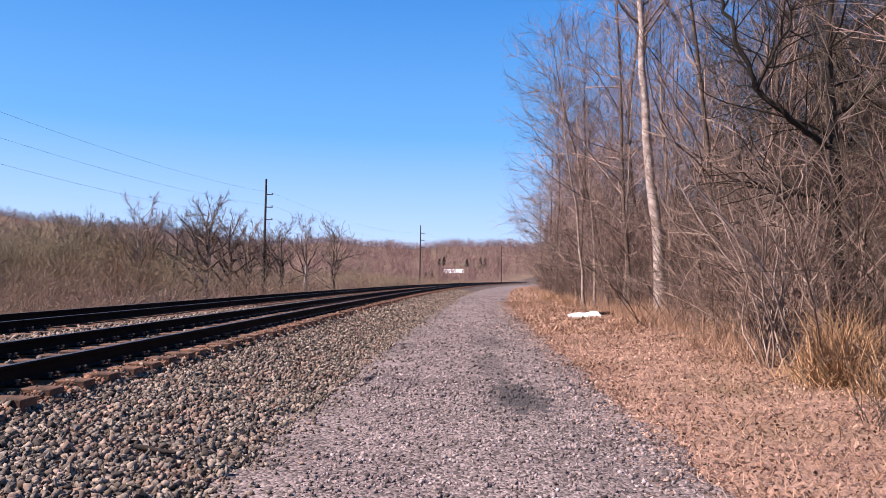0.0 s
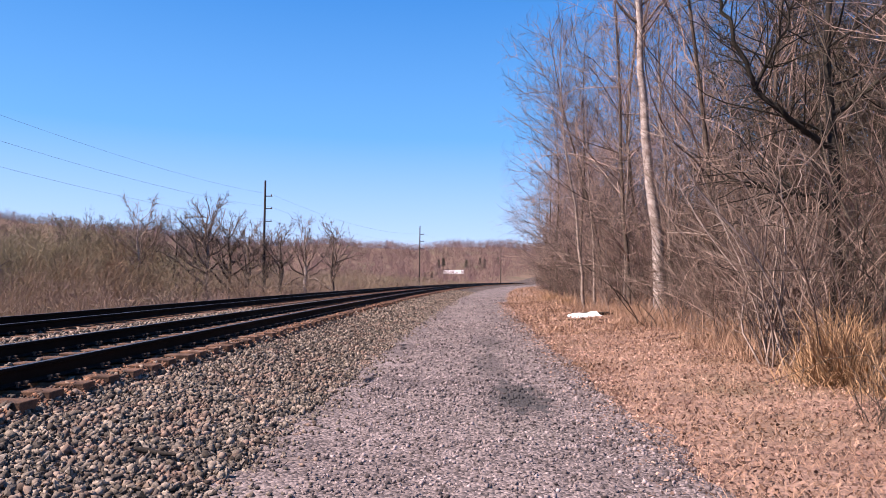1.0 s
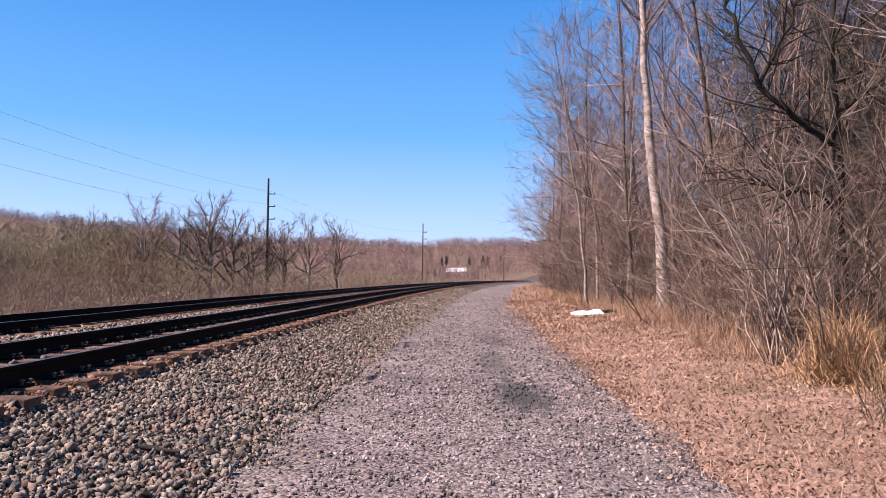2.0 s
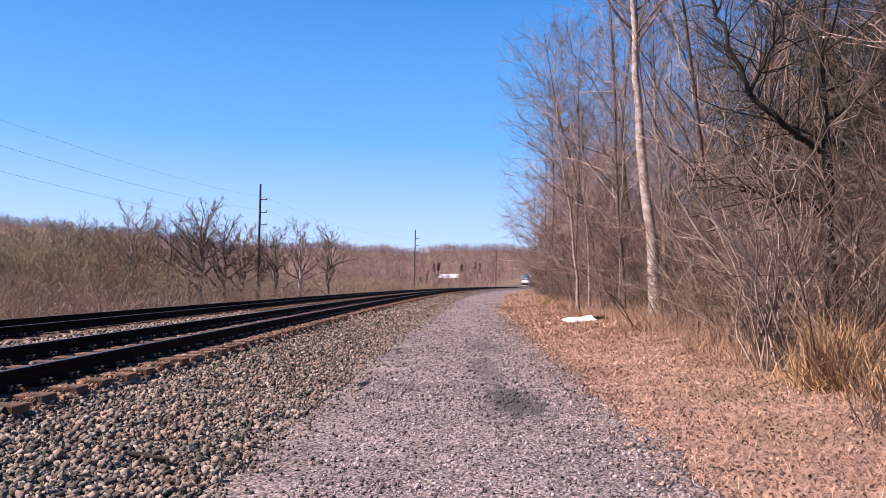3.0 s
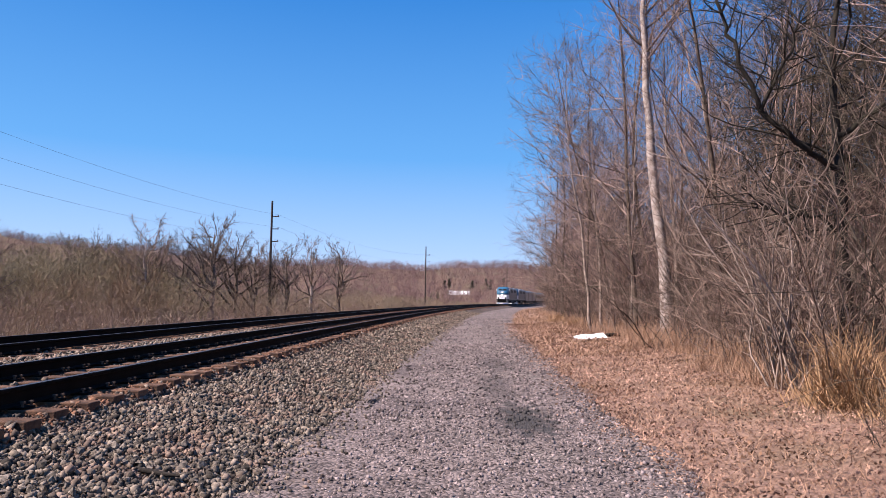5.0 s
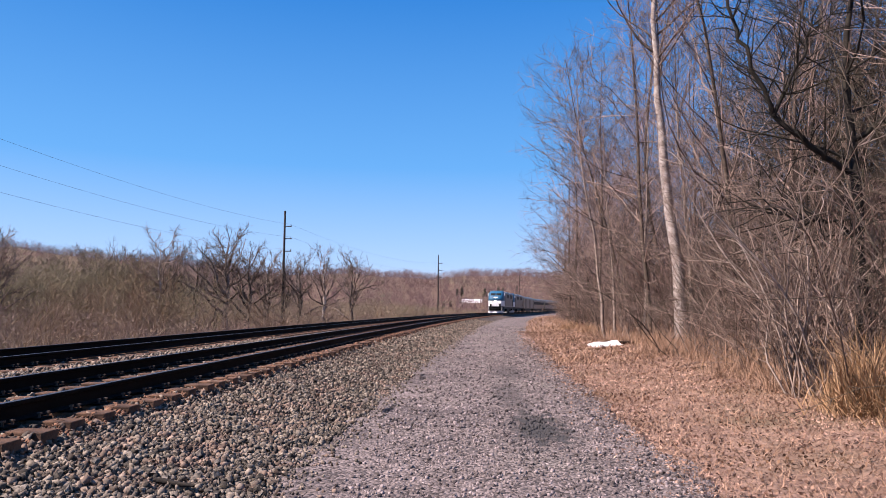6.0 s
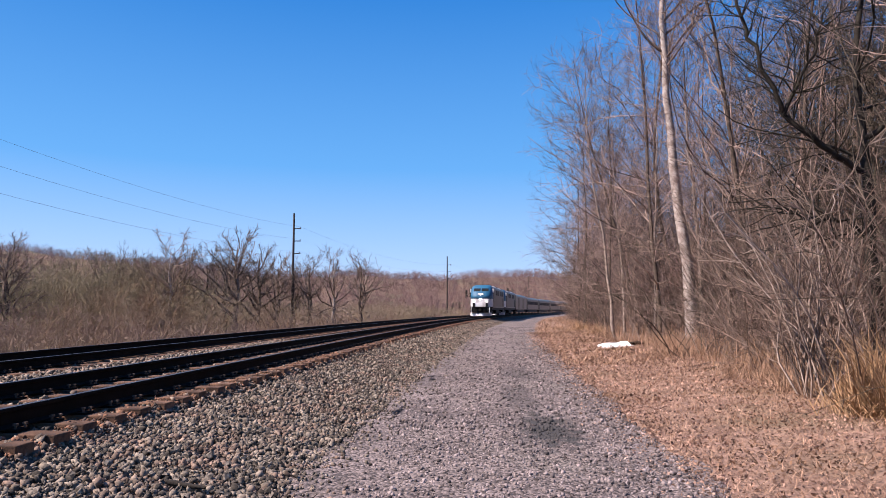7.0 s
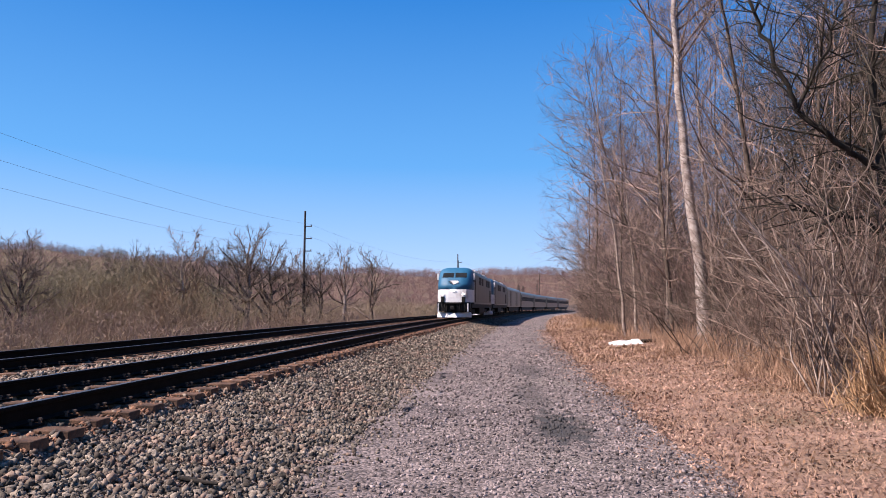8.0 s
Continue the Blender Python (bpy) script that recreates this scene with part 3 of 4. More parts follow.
    t = make_tree(305, "dark crooked bare tree with long bending limbs", M_DARKBARK, M_DARKBARK, height=11, girth=0.14, limbs=16, twigs=6, spread=1.0, first=0.3, limb_len=0.4, lift=-0.01,
                  trunk_line=((0, 0, -0.3), (0.05, 0, 2.0), (0.0, 0, 4.0), (-0.02, 0.1, 6.0), (0.2, 0.1, 8.0), (0.3, 0.2, 10.5)),
                  extra=((((-0.05, 0, 3.9), (-0.85, -0.2, 4.35), (-1.6, -0.3, 5.0), (-2.0, -0.4, 5.8), (-2.35, -0.4, 6.6), (-2.6, -0.5, 7.8)), 0.06, 0.025),
                         (((0, 0, 4.6), (0.7, -0.3, 5.1), (1.3, -0.5, 5.9), (1.9, -0.6, 6.0)), 0.06, 0.02),
                         (((-1.6, -0.3, 5.0), (-1.2, -0.5, 5.9), (-0.9, -0.6, 6.9)), 0.04, 0.012),
                         (((0, 0, 2.6), (-0.6, -0.4, 3.0), (-1.5, -0.7, 3.0), (-2.2, -0.8, 3.4)), 0.04, 0.01)))
    stand(t, *bearing(1478, 13), copy=False)


def build_marsh():
    rng = random.Random(21)
    bushes = [make_bush(400 + i, "leafless brown scrub thicket on low wet land", M_SCRUB, st, h, w, tw, "scrub beyond the tracks", r=0.011, name="thicket", category="thicket", loose=0.7)
              for i, (st, h, w, tw) in enumerate(((46, 3.2, 2.6, 22), (50, 4.2, 3.0, 22), (44, 2.2, 2.8, 20), (44, 6.0, 2.4, 26)))]
    n = 0
    while n < 38:
        az = rng.uniform(-38, 5)
        r = 27 + 130 * rng.random() ** 0.9
        x, y = r * math.sin(radians(az)), r * math.cos(radians(az))
        if lateral(x, y) > -11.5:
            continue
        tall = (n % 4 == 3 and r < 60)
        stand(bushes[n % 4], x, y, rng.uniform(0.7, 0.9) if tall else rng.uniform(0.8, 1.25), rng.uniform(0, 360), n >= 4)
        n += 1
    dusky = make_bush(450, "dark rounded bush among pale scrub", M_DARKTWIG, 60, 3.2, 1.6, 24, "dark bushes beyond the tracks", r=0.016, name="bush", category="bush", loose=0.6)
    for i, (mark, d, sc) in enumerate(((525, 74, 1.0), (705, 125, 1.3), (300, 58, 0.9), (335, 60, 0.8), (690, 128, 1.1), (150, 52, 0.7))):
        x, y = bearing(mark, d)
        stand(dusky, x, y, sc, rng.uniform(0, 360), i > 0)
    big = [make_tree(500 + i, lab, bark, tw, group="old trees of the marsh", height=h, girth=g, limbs=l, twigs=7, spread=s, first=f, crook=0.09, limb_len=0.62, lift=0.08, limb_r=0.6, twig_r=0.022, twig_len=0.9, limb_end=0.035, branch_min=0.026, trunk_line=((0, 0, -0.3), (0.12, 0, h * 0.25), (-0.3, 0.1, h * 0.5), (0.1, 0, h * 0.75), (-0.1, 0.1, h)))
           for i, (lab, bark, tw, h, g, l, s, f) in enumerate((("broad bare tree with many upward limbs", M_OLDBARK, M_OLDBARK, 11.5, 0.45, 28, 1.0, 0.2), ("half-dead tree with pale stripped limbs", M_BIRCH, M_STEM, 11.5, 0.36, 17, 0.85, 0.28), ("crooked bare tree over the scrub", M_BARK, M_OLDBARK, 11, 0.4, 20, 0.9, 0.25)))]
    for i, (mark, d, kind, sc) in enumerate(((365, 80, 0, 1.12), (243, 78, 1, 1.02), (590, 86, 2, 0.98), (312, 86, 2, 1.02), (440, 90, 0, 0.95), (497, 90, 2, 1.0), (540, 94, 1, 1.0), (118, 100, 0, 1.05), (150, 98, 2, 1.1), (-58, 55, 0, 0.85), (268, 84, 0, 0.98), (405, 84, 0, 0.98), (345, 90, 2, 1.0), (200, 92, 0, 0.95), (470, 92, 2, 0.9))):
        x, y = bearing(mark, d)
        stand(big[kind], x, y, sc * 0.88, rng.uniform(0, 360), i >= 3)


def clumps(x, y, z, h, count, width, spread, rng, low=0.0):
    """Fans of thin upward slivers: bare brush too fine to tell apart."""
    n = len(x)
    u = rng.uniform(low, 0.75, (n, count))
    ang = rng.uniform(0, 2 * np.pi, (n, count))
    out = rng.uniform(0.05, spread, (n, count)) * h[:, None]
    top = np.minimum(u + rng.uniform(0.08, 0.32, u.shape), 1.0) * h[:, None]
    side = rng.uniform(0, 2 * np.pi, (n, count))
    shift = out * rng.uniform(0.2, 0.8, out.shape)
    cx, cy, cz = x[:, None] + shift * np.cos(ang), y[:, None] + shift * np.sin(ang), z[:, None] + u * h[:, None]
    b0 = np.stack([cx - width * np.cos(side), cy - width * np.sin(side), cz], -1)
    b1 = np.stack([cx + width * np.cos(side), cy + width * np.sin(side), cz], -1)
    tp = np.stack([x[:, None] + out * np.cos(ang), y[:, None] + out * np.sin(ang), z[:, None] + top], -1)
    v = np.stack([b0, b1, tp], 2).reshape(-1, 3)
    return v, np.arange(len(v)).reshape(-1, 3)


def tangle(x, y, z, radius, height, count, width, length, rng, bent=True):
    """Rounded bushes of crossing bare twigs, each twig a bent sliver that grows up and outwards."""
    n = len(x)
    a, q, u = rng.uniform(0, 2 * np.pi, (n, count)), np.sqrt(rng.random((n, count))), rng.random((n, count))
    wide = radius[:, None] * q * np.sqrt(1 - 0.85 * u * u)
    root = np.stack([x[:, None] + wide * np.cos(a), y[:, None] + wide * np.sin(a), z[:, None] + u * height[:, None] * 0.85], -1)
    d = np.stack([np.cos(a) * q, np.sin(a) * q, 0.9 + 0 * q], -1) + rng.normal(0, 0.55, (n, count, 3))
    d *= (length * rng.uniform(0.4, 1.2, (n, count)) / np.linalg.norm(d, axis=2))[..., None]
    if not bent:
        side = np.cross(d, rng.normal(0, 1, d.shape))
        side *= (width[:, None] / (np.linalg.norm(side, axis=2) + 1e-9))[..., None]
        v = np.stack([root - side, root + side, root + d], 2).reshape(-1, 3)
        return v, np.arange(len(v)).reshape(-1, 3)
    kink = root + 0.5 * d + rng.normal(0, 0.1, d.shape) * length
    side = np.cross(d, rng.normal(0, 1, d.shape))
    side *= (width[:, None] / (np.linalg.norm(side, axis=2) + 1e-9))[..., None]
    v = np.stack([root - side, root + side, kink - 0.7 * side, kink + 0.7 * side, root + d], 2).reshape(-1, 3)
    f = (np.array(((0, 1, 3), (0, 3, 2), (2, 3, 4)))[None] + (np.arange(n * count) * 5)[:, None, None]).reshape(-1, 3)
    return v, f


def build_far_woods():
    rng = np.random.default_rng(31)
    n = 6600
    az = np.radians(rng.uniform(-38, 12, n))
    r = 215 + 420 * rng.random(n) ** 0.8
    x, y = r * np.sin(az), r * np.cos(az)
    keep = (lateral(x, y) < -18) | (lateral(x, y) > 40)
    x, y = x[keep], y[keep]
    h = rng.uniform(4.5, 8.5, len(x))
    ob = array_mesh("far_woods", *clumps(x, y, ground_z(x, y) - 0.2, h, 44, 0.045, 0.45, rng), M_FAR)
    tagged(ob, "leafless brown woods over the distant ridge", "woods", kind="stuff")
    # brush of the low land beyond the tracks: rounded bushes, higher in some patches
    n = 3000
    az = np.radians(rng.uniform(-42, 8, n))
    r = 30 + 190 * rng.random(n) ** 0.85
    x, y = r * np.sin(az), r * np.cos(az)
    o = lateral(x, y)
    keep = o < -11.5
    x, y, o, r, az = x[keep], y[keep], o[keep], r[keep], np.degrees(az[keep])
    patch = 0.5 + 0.5 * np.sin(x * 0.13 + 2 * np.sin(y * 0.05)) * np.cos(y * 0.09 + 0.6)
    h = (2.6 + 3.6 * patch * smooth_step(35, 75, r) + 0.8 * smooth_step(-14, -25, o) + (1.0 * smooth_step(-8, -12, az) + 3.0 * smooth_step(-17, -25, az)) * smooth_step(55, 95, r)) * rng.uniform(0.55, 1.15, len(x))
    ob = array_mesh("marsh_brush", *tangle(x, y, ground_z(x, y) - 0.2, h * 0.6, h, 230, 0.006 + 0.00015 * r, 0.55, rng, False), M_BRUSH)
    tagged(ob, "soft brown and olive leafless brush on low wet land", "brush", kind="stuff")
    # budding willows, taller and greener
    n = 200
    az = -21 - 19 * rng.random(n)
    r = rng.uniform(62, 118, n)
    x, y = r * np.sin(np.radians(az)), r * np.cos(np.radians(az))
    h = rng.uniform(9.5, 13.5, n) * (0.5 + 0.5 * smooth_step(60, 100, r)) * (0.75 + 0.25 * smooth_step(-21, -27, az))
    ob = array_mesh("willow_brush", *tangle(x, y, ground_z(x, y) - 0.2, h * 0.26, h, 700, 0.007 + 0.00014 * r, 0.6, rng, False), M_OLIVE)
    tagged(ob, "olive-brown budding willows over the wet land", "brush", kind="stuff")
    # the wood's interior, shade put into twig colour; undergrowth along its edge
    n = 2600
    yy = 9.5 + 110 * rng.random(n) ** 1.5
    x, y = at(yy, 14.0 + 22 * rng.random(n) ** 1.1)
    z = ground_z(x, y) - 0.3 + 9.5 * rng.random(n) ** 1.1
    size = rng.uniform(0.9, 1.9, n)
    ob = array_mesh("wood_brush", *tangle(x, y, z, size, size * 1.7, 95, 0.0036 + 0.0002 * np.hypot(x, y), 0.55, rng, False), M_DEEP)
    tagged(ob, "dense twigs deep inside the wood, coloured dark for shade", "brush", kind="stuff")
    # more of the shade-coloured twigs, higher up among the near crowns
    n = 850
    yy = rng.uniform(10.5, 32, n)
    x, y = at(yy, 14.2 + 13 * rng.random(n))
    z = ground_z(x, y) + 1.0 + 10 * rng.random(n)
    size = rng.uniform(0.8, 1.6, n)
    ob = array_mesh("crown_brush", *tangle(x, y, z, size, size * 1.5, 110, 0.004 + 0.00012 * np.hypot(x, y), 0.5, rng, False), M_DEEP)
    tagged(ob, "dense twigs among the crowns, shade put into their dark colour", "brush", kind="stuff")
    # fine outer twigs whose pale colour stands for sunlight on them
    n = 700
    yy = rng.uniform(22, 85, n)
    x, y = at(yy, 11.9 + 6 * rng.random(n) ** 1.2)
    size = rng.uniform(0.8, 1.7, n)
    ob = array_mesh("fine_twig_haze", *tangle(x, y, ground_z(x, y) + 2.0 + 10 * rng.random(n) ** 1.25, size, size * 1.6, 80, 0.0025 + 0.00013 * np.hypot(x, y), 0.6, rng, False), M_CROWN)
    tagged(ob, "haze of fine outer crown twigs, sunlight put into their colour", "twigs", kind="stuff")
    n = 1900
    yy = 9 + 100 * rng.random(n) ** 1.5
    x, y = at(yy, 11.9 + 0.5 * np.sin(yy * 0.7) + 6 * rng.random(n) ** 1.3)
    free = ~by_pale_tree(x, y)
    x, y, n = x[free], y[free], int(free.sum())
    size = rng.uniform(0.6, 1.3, n)
    ob = array_mesh("undergrowth", *tangle(x, y, ground_z(x, y) - 0.2 + 3.2 * rng.random(n) ** 1.8, size, size * 1.5, 62, 0.003 + 0.00018 * np.hypot(x, y), 0.55, rng), M_UNDER)
    tagged(ob, "tangled reddish-brown undergrowth along the wood's edge", "undergrowth", kind="stuff")


# ---- poles and wires ----
def build_poles():
    feet = [(-33.0, 14.0), bearing(467, 90), bearing(743, 165), bearing(887, 258), (75.0, 345.0)]
    heads = []
    for i, (x, y) in enumerate(feet):
        g = float(ground_z(x, y))
        tall = (15.6, 14.2, 14.2, 14.0, 14.0)[i] - g
        root = tagged(new("utility_pole"), "tall dark wooden utility pole with short side arms", "utility pole", "line of poles")
        root.location = (x, y, g - 0.3)
        v, f = tube_arrays([(np.array([(0, 0, 0), (0, 0, tall * 0.5), (0, 0, tall + 0.3)]), (0.19, 0.16, 0.12), 10)])
        array_mesh("shaft", v, f, M_POLE, root, True)
        tops = []
        for k in range(3):
            zc = tall - 1.75 - 1.65 * k
            bm = box(bmesh.new(), 0.1, 0.95, -0.05, 0.05, zc - 0.06, zc + 0.06, 0.01)
            arm = part("arm", bm, M_POLE, root)
            v, f = tube_arrays([(np.array([(0.85, 0, zc + 0.06), (0.85, 0, zc + 0.14), (0.85, 0, zc + 0.24)]), (0.05, 0.06, 0.03), 8)])
            array_mesh("insulator", v, f, M_SPIKE, arm, True)
            tops.append(np.array((x + 0.85, y, g - 0.3 + zc + 0.24)))
        heads.append(tops)
    for a, b in zip(heads[:-1], heads[1:]):
        for k in range(3):
            t = np.linspace(0, 1, 25)
            pts = a[k] + (b[k] - a[k]) * t[:, None]
            pts[:, 2] -= 1.6 * 4 * t * (1 - t)
            v, f = tube_arrays([(pts, np.full(25, 0.008), 4)])
            tagged(array_mesh("overhead_wire", v, f, M_WIRE), "thin sagging overhead wire between poles", "wire", "overhead wires")


# ---- loose stones, litter and grass ----
def rock_shapes(count, seed, coarse):
    """Angular stones about one metre across: vertices and triangles."""
    rng = np.random.default_rng(seed)
    g = (1 + 5 ** 0.5) / 2
    if coarse:
        v = np.array([(1, 0, 0), (-1, 0, 0), (0, 1, 0), (0, -1, 0), (0, 0, 1), (0, 0, -1)], float) * 0.55
        f = np.array([(0, 2, 4), (2, 1, 4), (1, 3, 4), (3, 0, 4), (2, 0, 5), (1, 2, 5), (3, 1, 5), (0, 3, 5)])
    else:
        v = np.array([(-1, g, 0), (1, g, 0), (-1, -g, 0), (1, -g, 0), (0, -1, g), (0, 1, g), (0, -1, -g), (0, 1, -g), (g, 0, -1), (g, 0, 1), (-g, 0, -1), (-g, 0, 1)], float) * 0.27
        f = np.array([(0, 11, 5), (0, 5, 1), (0, 1, 7), (0, 7, 10), (0, 10, 11), (1, 5, 9), (5, 11, 4), (11, 10, 2), (10, 7, 6), (7, 1, 8), (3, 9, 4), (3, 4, 2), (3, 2, 6), (3, 6, 8), (3, 8, 9), (4, 9, 5), (2, 4, 11), (6, 2, 10), (8, 6, 7), (9, 8, 1)])
    return [(v * rng.uniform(0.5, 1.25, (1, 3)) + rng.normal(0, 0.15, v.shape), f) for _ in range(count)]


def scatter(x, y, z, size, shapes, rng):
    """Stones at the places given, each turned its own way."""
    vs, fs, base = [], [], 0
    pick = rng.integers(0, len(shapes), len(x))
    for k, (v, f) in enumerate(shapes):
        m = pick == k
        n = int(m.sum())
        if not n:
            continue
        q = rng.normal(0, 1, (n, 4))
        q /= np.linalg.norm(q, axis=1)[:, None]
        w, a, b, c = q.T
        rot = np.stack([np.stack([1 - 2 * (b * b + c * c), 2 * (a * b - c * w), 2 * (a * c + b * w)], -1), np.stack([2 * (a * b + c * w), 1 - 2 * (a * a + c * c), 2 * (b * c - a * w)], -1), np.stack([2 * (a * c - b * w), 2 * (b * c + a * w), 1 - 2 * (a * a + b * b)], -1)], 1)
        p = np.einsum("nij,vj->nvi", rot, v) * size[m][:, None, None] + np.stack([x[m], y[m], z[m]], -1)[:, None]
        vs.append(p.reshape(-1, 3))
        fs.append((f[None] + (base + np.arange(n) * len(v))[:, None, None]).reshape(-1, 3))
        base += n * len(v)
    return np.concatenate(vs), np.concatenate(fs)


def build_stones():
    rng = np.random.default_rng(41)
    fine, rough = rock_shapes(8, 42, False), rock_shapes(8, 43, True)

    def field(n, o0, o1, y0, y1, s0, s1, shapes, lift=0.3, skew=1.0):
        y = y0 + (y1 - y0) * rng.random(n) ** skew
        o = rng.uniform(o0, o1, n)
        x, yy = at(y, o)
        s = rng.uniform(s0, s1, n) * rng.choice((0.7, 1.0, 1.0, 1.3), n)
        return x, yy, ground_z(x, yy) + lift * s, s, shapes

    def spill(n, y0, y1, s0, s1, shapes):
        y = rng.uniform(y0, y1, n)
        o = 3.3 + np.abs(rng.normal(0, 0.3, n))
        x, yy = at(y, o)
        s = rng.uniform(s0, s1, n)
        return x, yy, ground_z(x, yy) + 0.02 + 0.25 * s, s, shapes

    def joined(name, label, sets, mat, parent):
        vs, fs, b = [], [], 0
        for x, y, z, s, shapes in sets:
            v, f = scatter(x, y, z, s, shapes, rng)
            vs.append(v)
            fs.append(f + b)
            b += len(v)
        ob = array_mesh(name, np.concatenate(vs), np.concatenate(fs), mat, bpy.data.objects[parent])
        tagged(ob, label, kind="stuff")

    joined("loose_stones", "angular grey and brown ballast stones", [
        field(6500, 1.3, 3.45, 3.4, 8.5, 0.028, 0.06, fine, 0.35), field(5200, 1.3, 3.6, 3.4, 8.5, 0.02, 0.045, rough), field(1500, 1.3, 3.5, -2, 3.4, 0.03, 0.06, rough), field(10500, 1.3, 3.5, 8.5, 24, 0.03, 0.06, fine, 0.35, skew=1.4),
        field(6000, 1.3, 3.5, 23.5, 80, 0.05, 0.10, rough, skew=1.5), field(4500, -1.3, 1.3, 3, 22, 0.04, 0.075, rough, 0.1), field(4500, -2.7, -1.3, 3, 25, 0.04, 0.08, rough, 0.4),
        field(2500, -5.3, -2.7, 4, 25, 0.04, 0.08, rough, 0.1), spill(900, 3.2, 14, 0.02, 0.05, rough), spill(700, 14, 50, 0.03, 0.07, rough)], M_STONE, "ballast")
    joined("rusty_stones", "rust-stained stones beside the rail", [field(2600, 0.86, 1.36, 3, 18, 0.022, 0.048, rough, 0.4), field(1600, 0.86, 1.36, 14, 34, 0.03, 0.06, rough, 0.4), field(2200, 0.86, 1.36, 28, 95, 0.045, 0.08, rough, 0.35, 1.3)], M_RUST_STONE, "ballast")
    joined("loose_gravel", "small pinkish-grey gravel stones", [
        field(12500, 4.0, 7.1, 3.4, 9, 0.015, 0.034, rough, 0.65), field(9500, 3.9, 7.1, 9, 24, 0.021, 0.044, rough, 0.6, 1.3), field(700, 3.4, 4.1, 3.4, 16, 0.012, 0.028, rough, 0.5), field(2500, 3.6, 7.1, 22, 60, 0.03, 0.07, rough, 0.4, 1.4)], M_GRIT, "road")
    # the nearest stones, one by one
    meshes = []
    for v, f in fine:
        me = bpy.data.meshes.new("stone")
        me.from_pydata([tuple(p) for p in v], [], [tuple(int(i) for i in t) for t in f])
        me.materials.append(M_STONE_ONE)
        meshes.append(me)
    x, y, z, s, _ = field(300, 1.9, 3.5, 4.3, 7.0, 0.036, 0.068, fine, 0.45)
    for i in range(300):
        ob = new("stone", meshes[i % 8])
        ob.parent = bpy.data.objects["ballast"]
        ob.matrix_basis = pose(float(x[i]), float(y[i]), float(z[i]), *rng.uniform(0, 360, 3)) @ Matrix.Scale(float(s[i]), 4)


def blades(x, y, z, length, width, lean, rng, droop=0.5):
    """Thin grass blades of two joints each."""
    n = len(x)
    a, sd = rng.uniform(0, 2 * np.pi, n), rng.uniform(0, 2 * np.pi, n)
    ln, le = length * rng.uniform(0.5, 1.2, n), lean * rng.uniform(0.3, 1.3, n)
    h1, o1 = ln * 0.55 * np.cos(le), ln * 0.55 * np.sin(le)
    le2 = np.minimum(le + droop * rng.random(n), 1.62)
    h2, o2 = h1 + ln * 0.45 * np.cos(le2), o1 + ln * 0.45 * np.sin(le2)
    wx, wy = width * np.cos(sd), width * np.sin(sd)
    p = lambda o, h, k: np.stack([x + o * np.cos(a) + k * wx, y + o * np.sin(a) + k * wy, z + h], -1)
    v = np.stack([p(0, 0, -1), p(0, 0, 1), p(o1, h1, -0.8), p(o1, h1, 0.8), p(o2, h2, 0)], 1).reshape(-1, 3)
    f = (np.array(((0, 1, 3), (0, 3, 2), (2, 3, 4)))[None] + (np.arange(n) * 5)[:, None, None]).reshape(-1, 3)
    return v, f


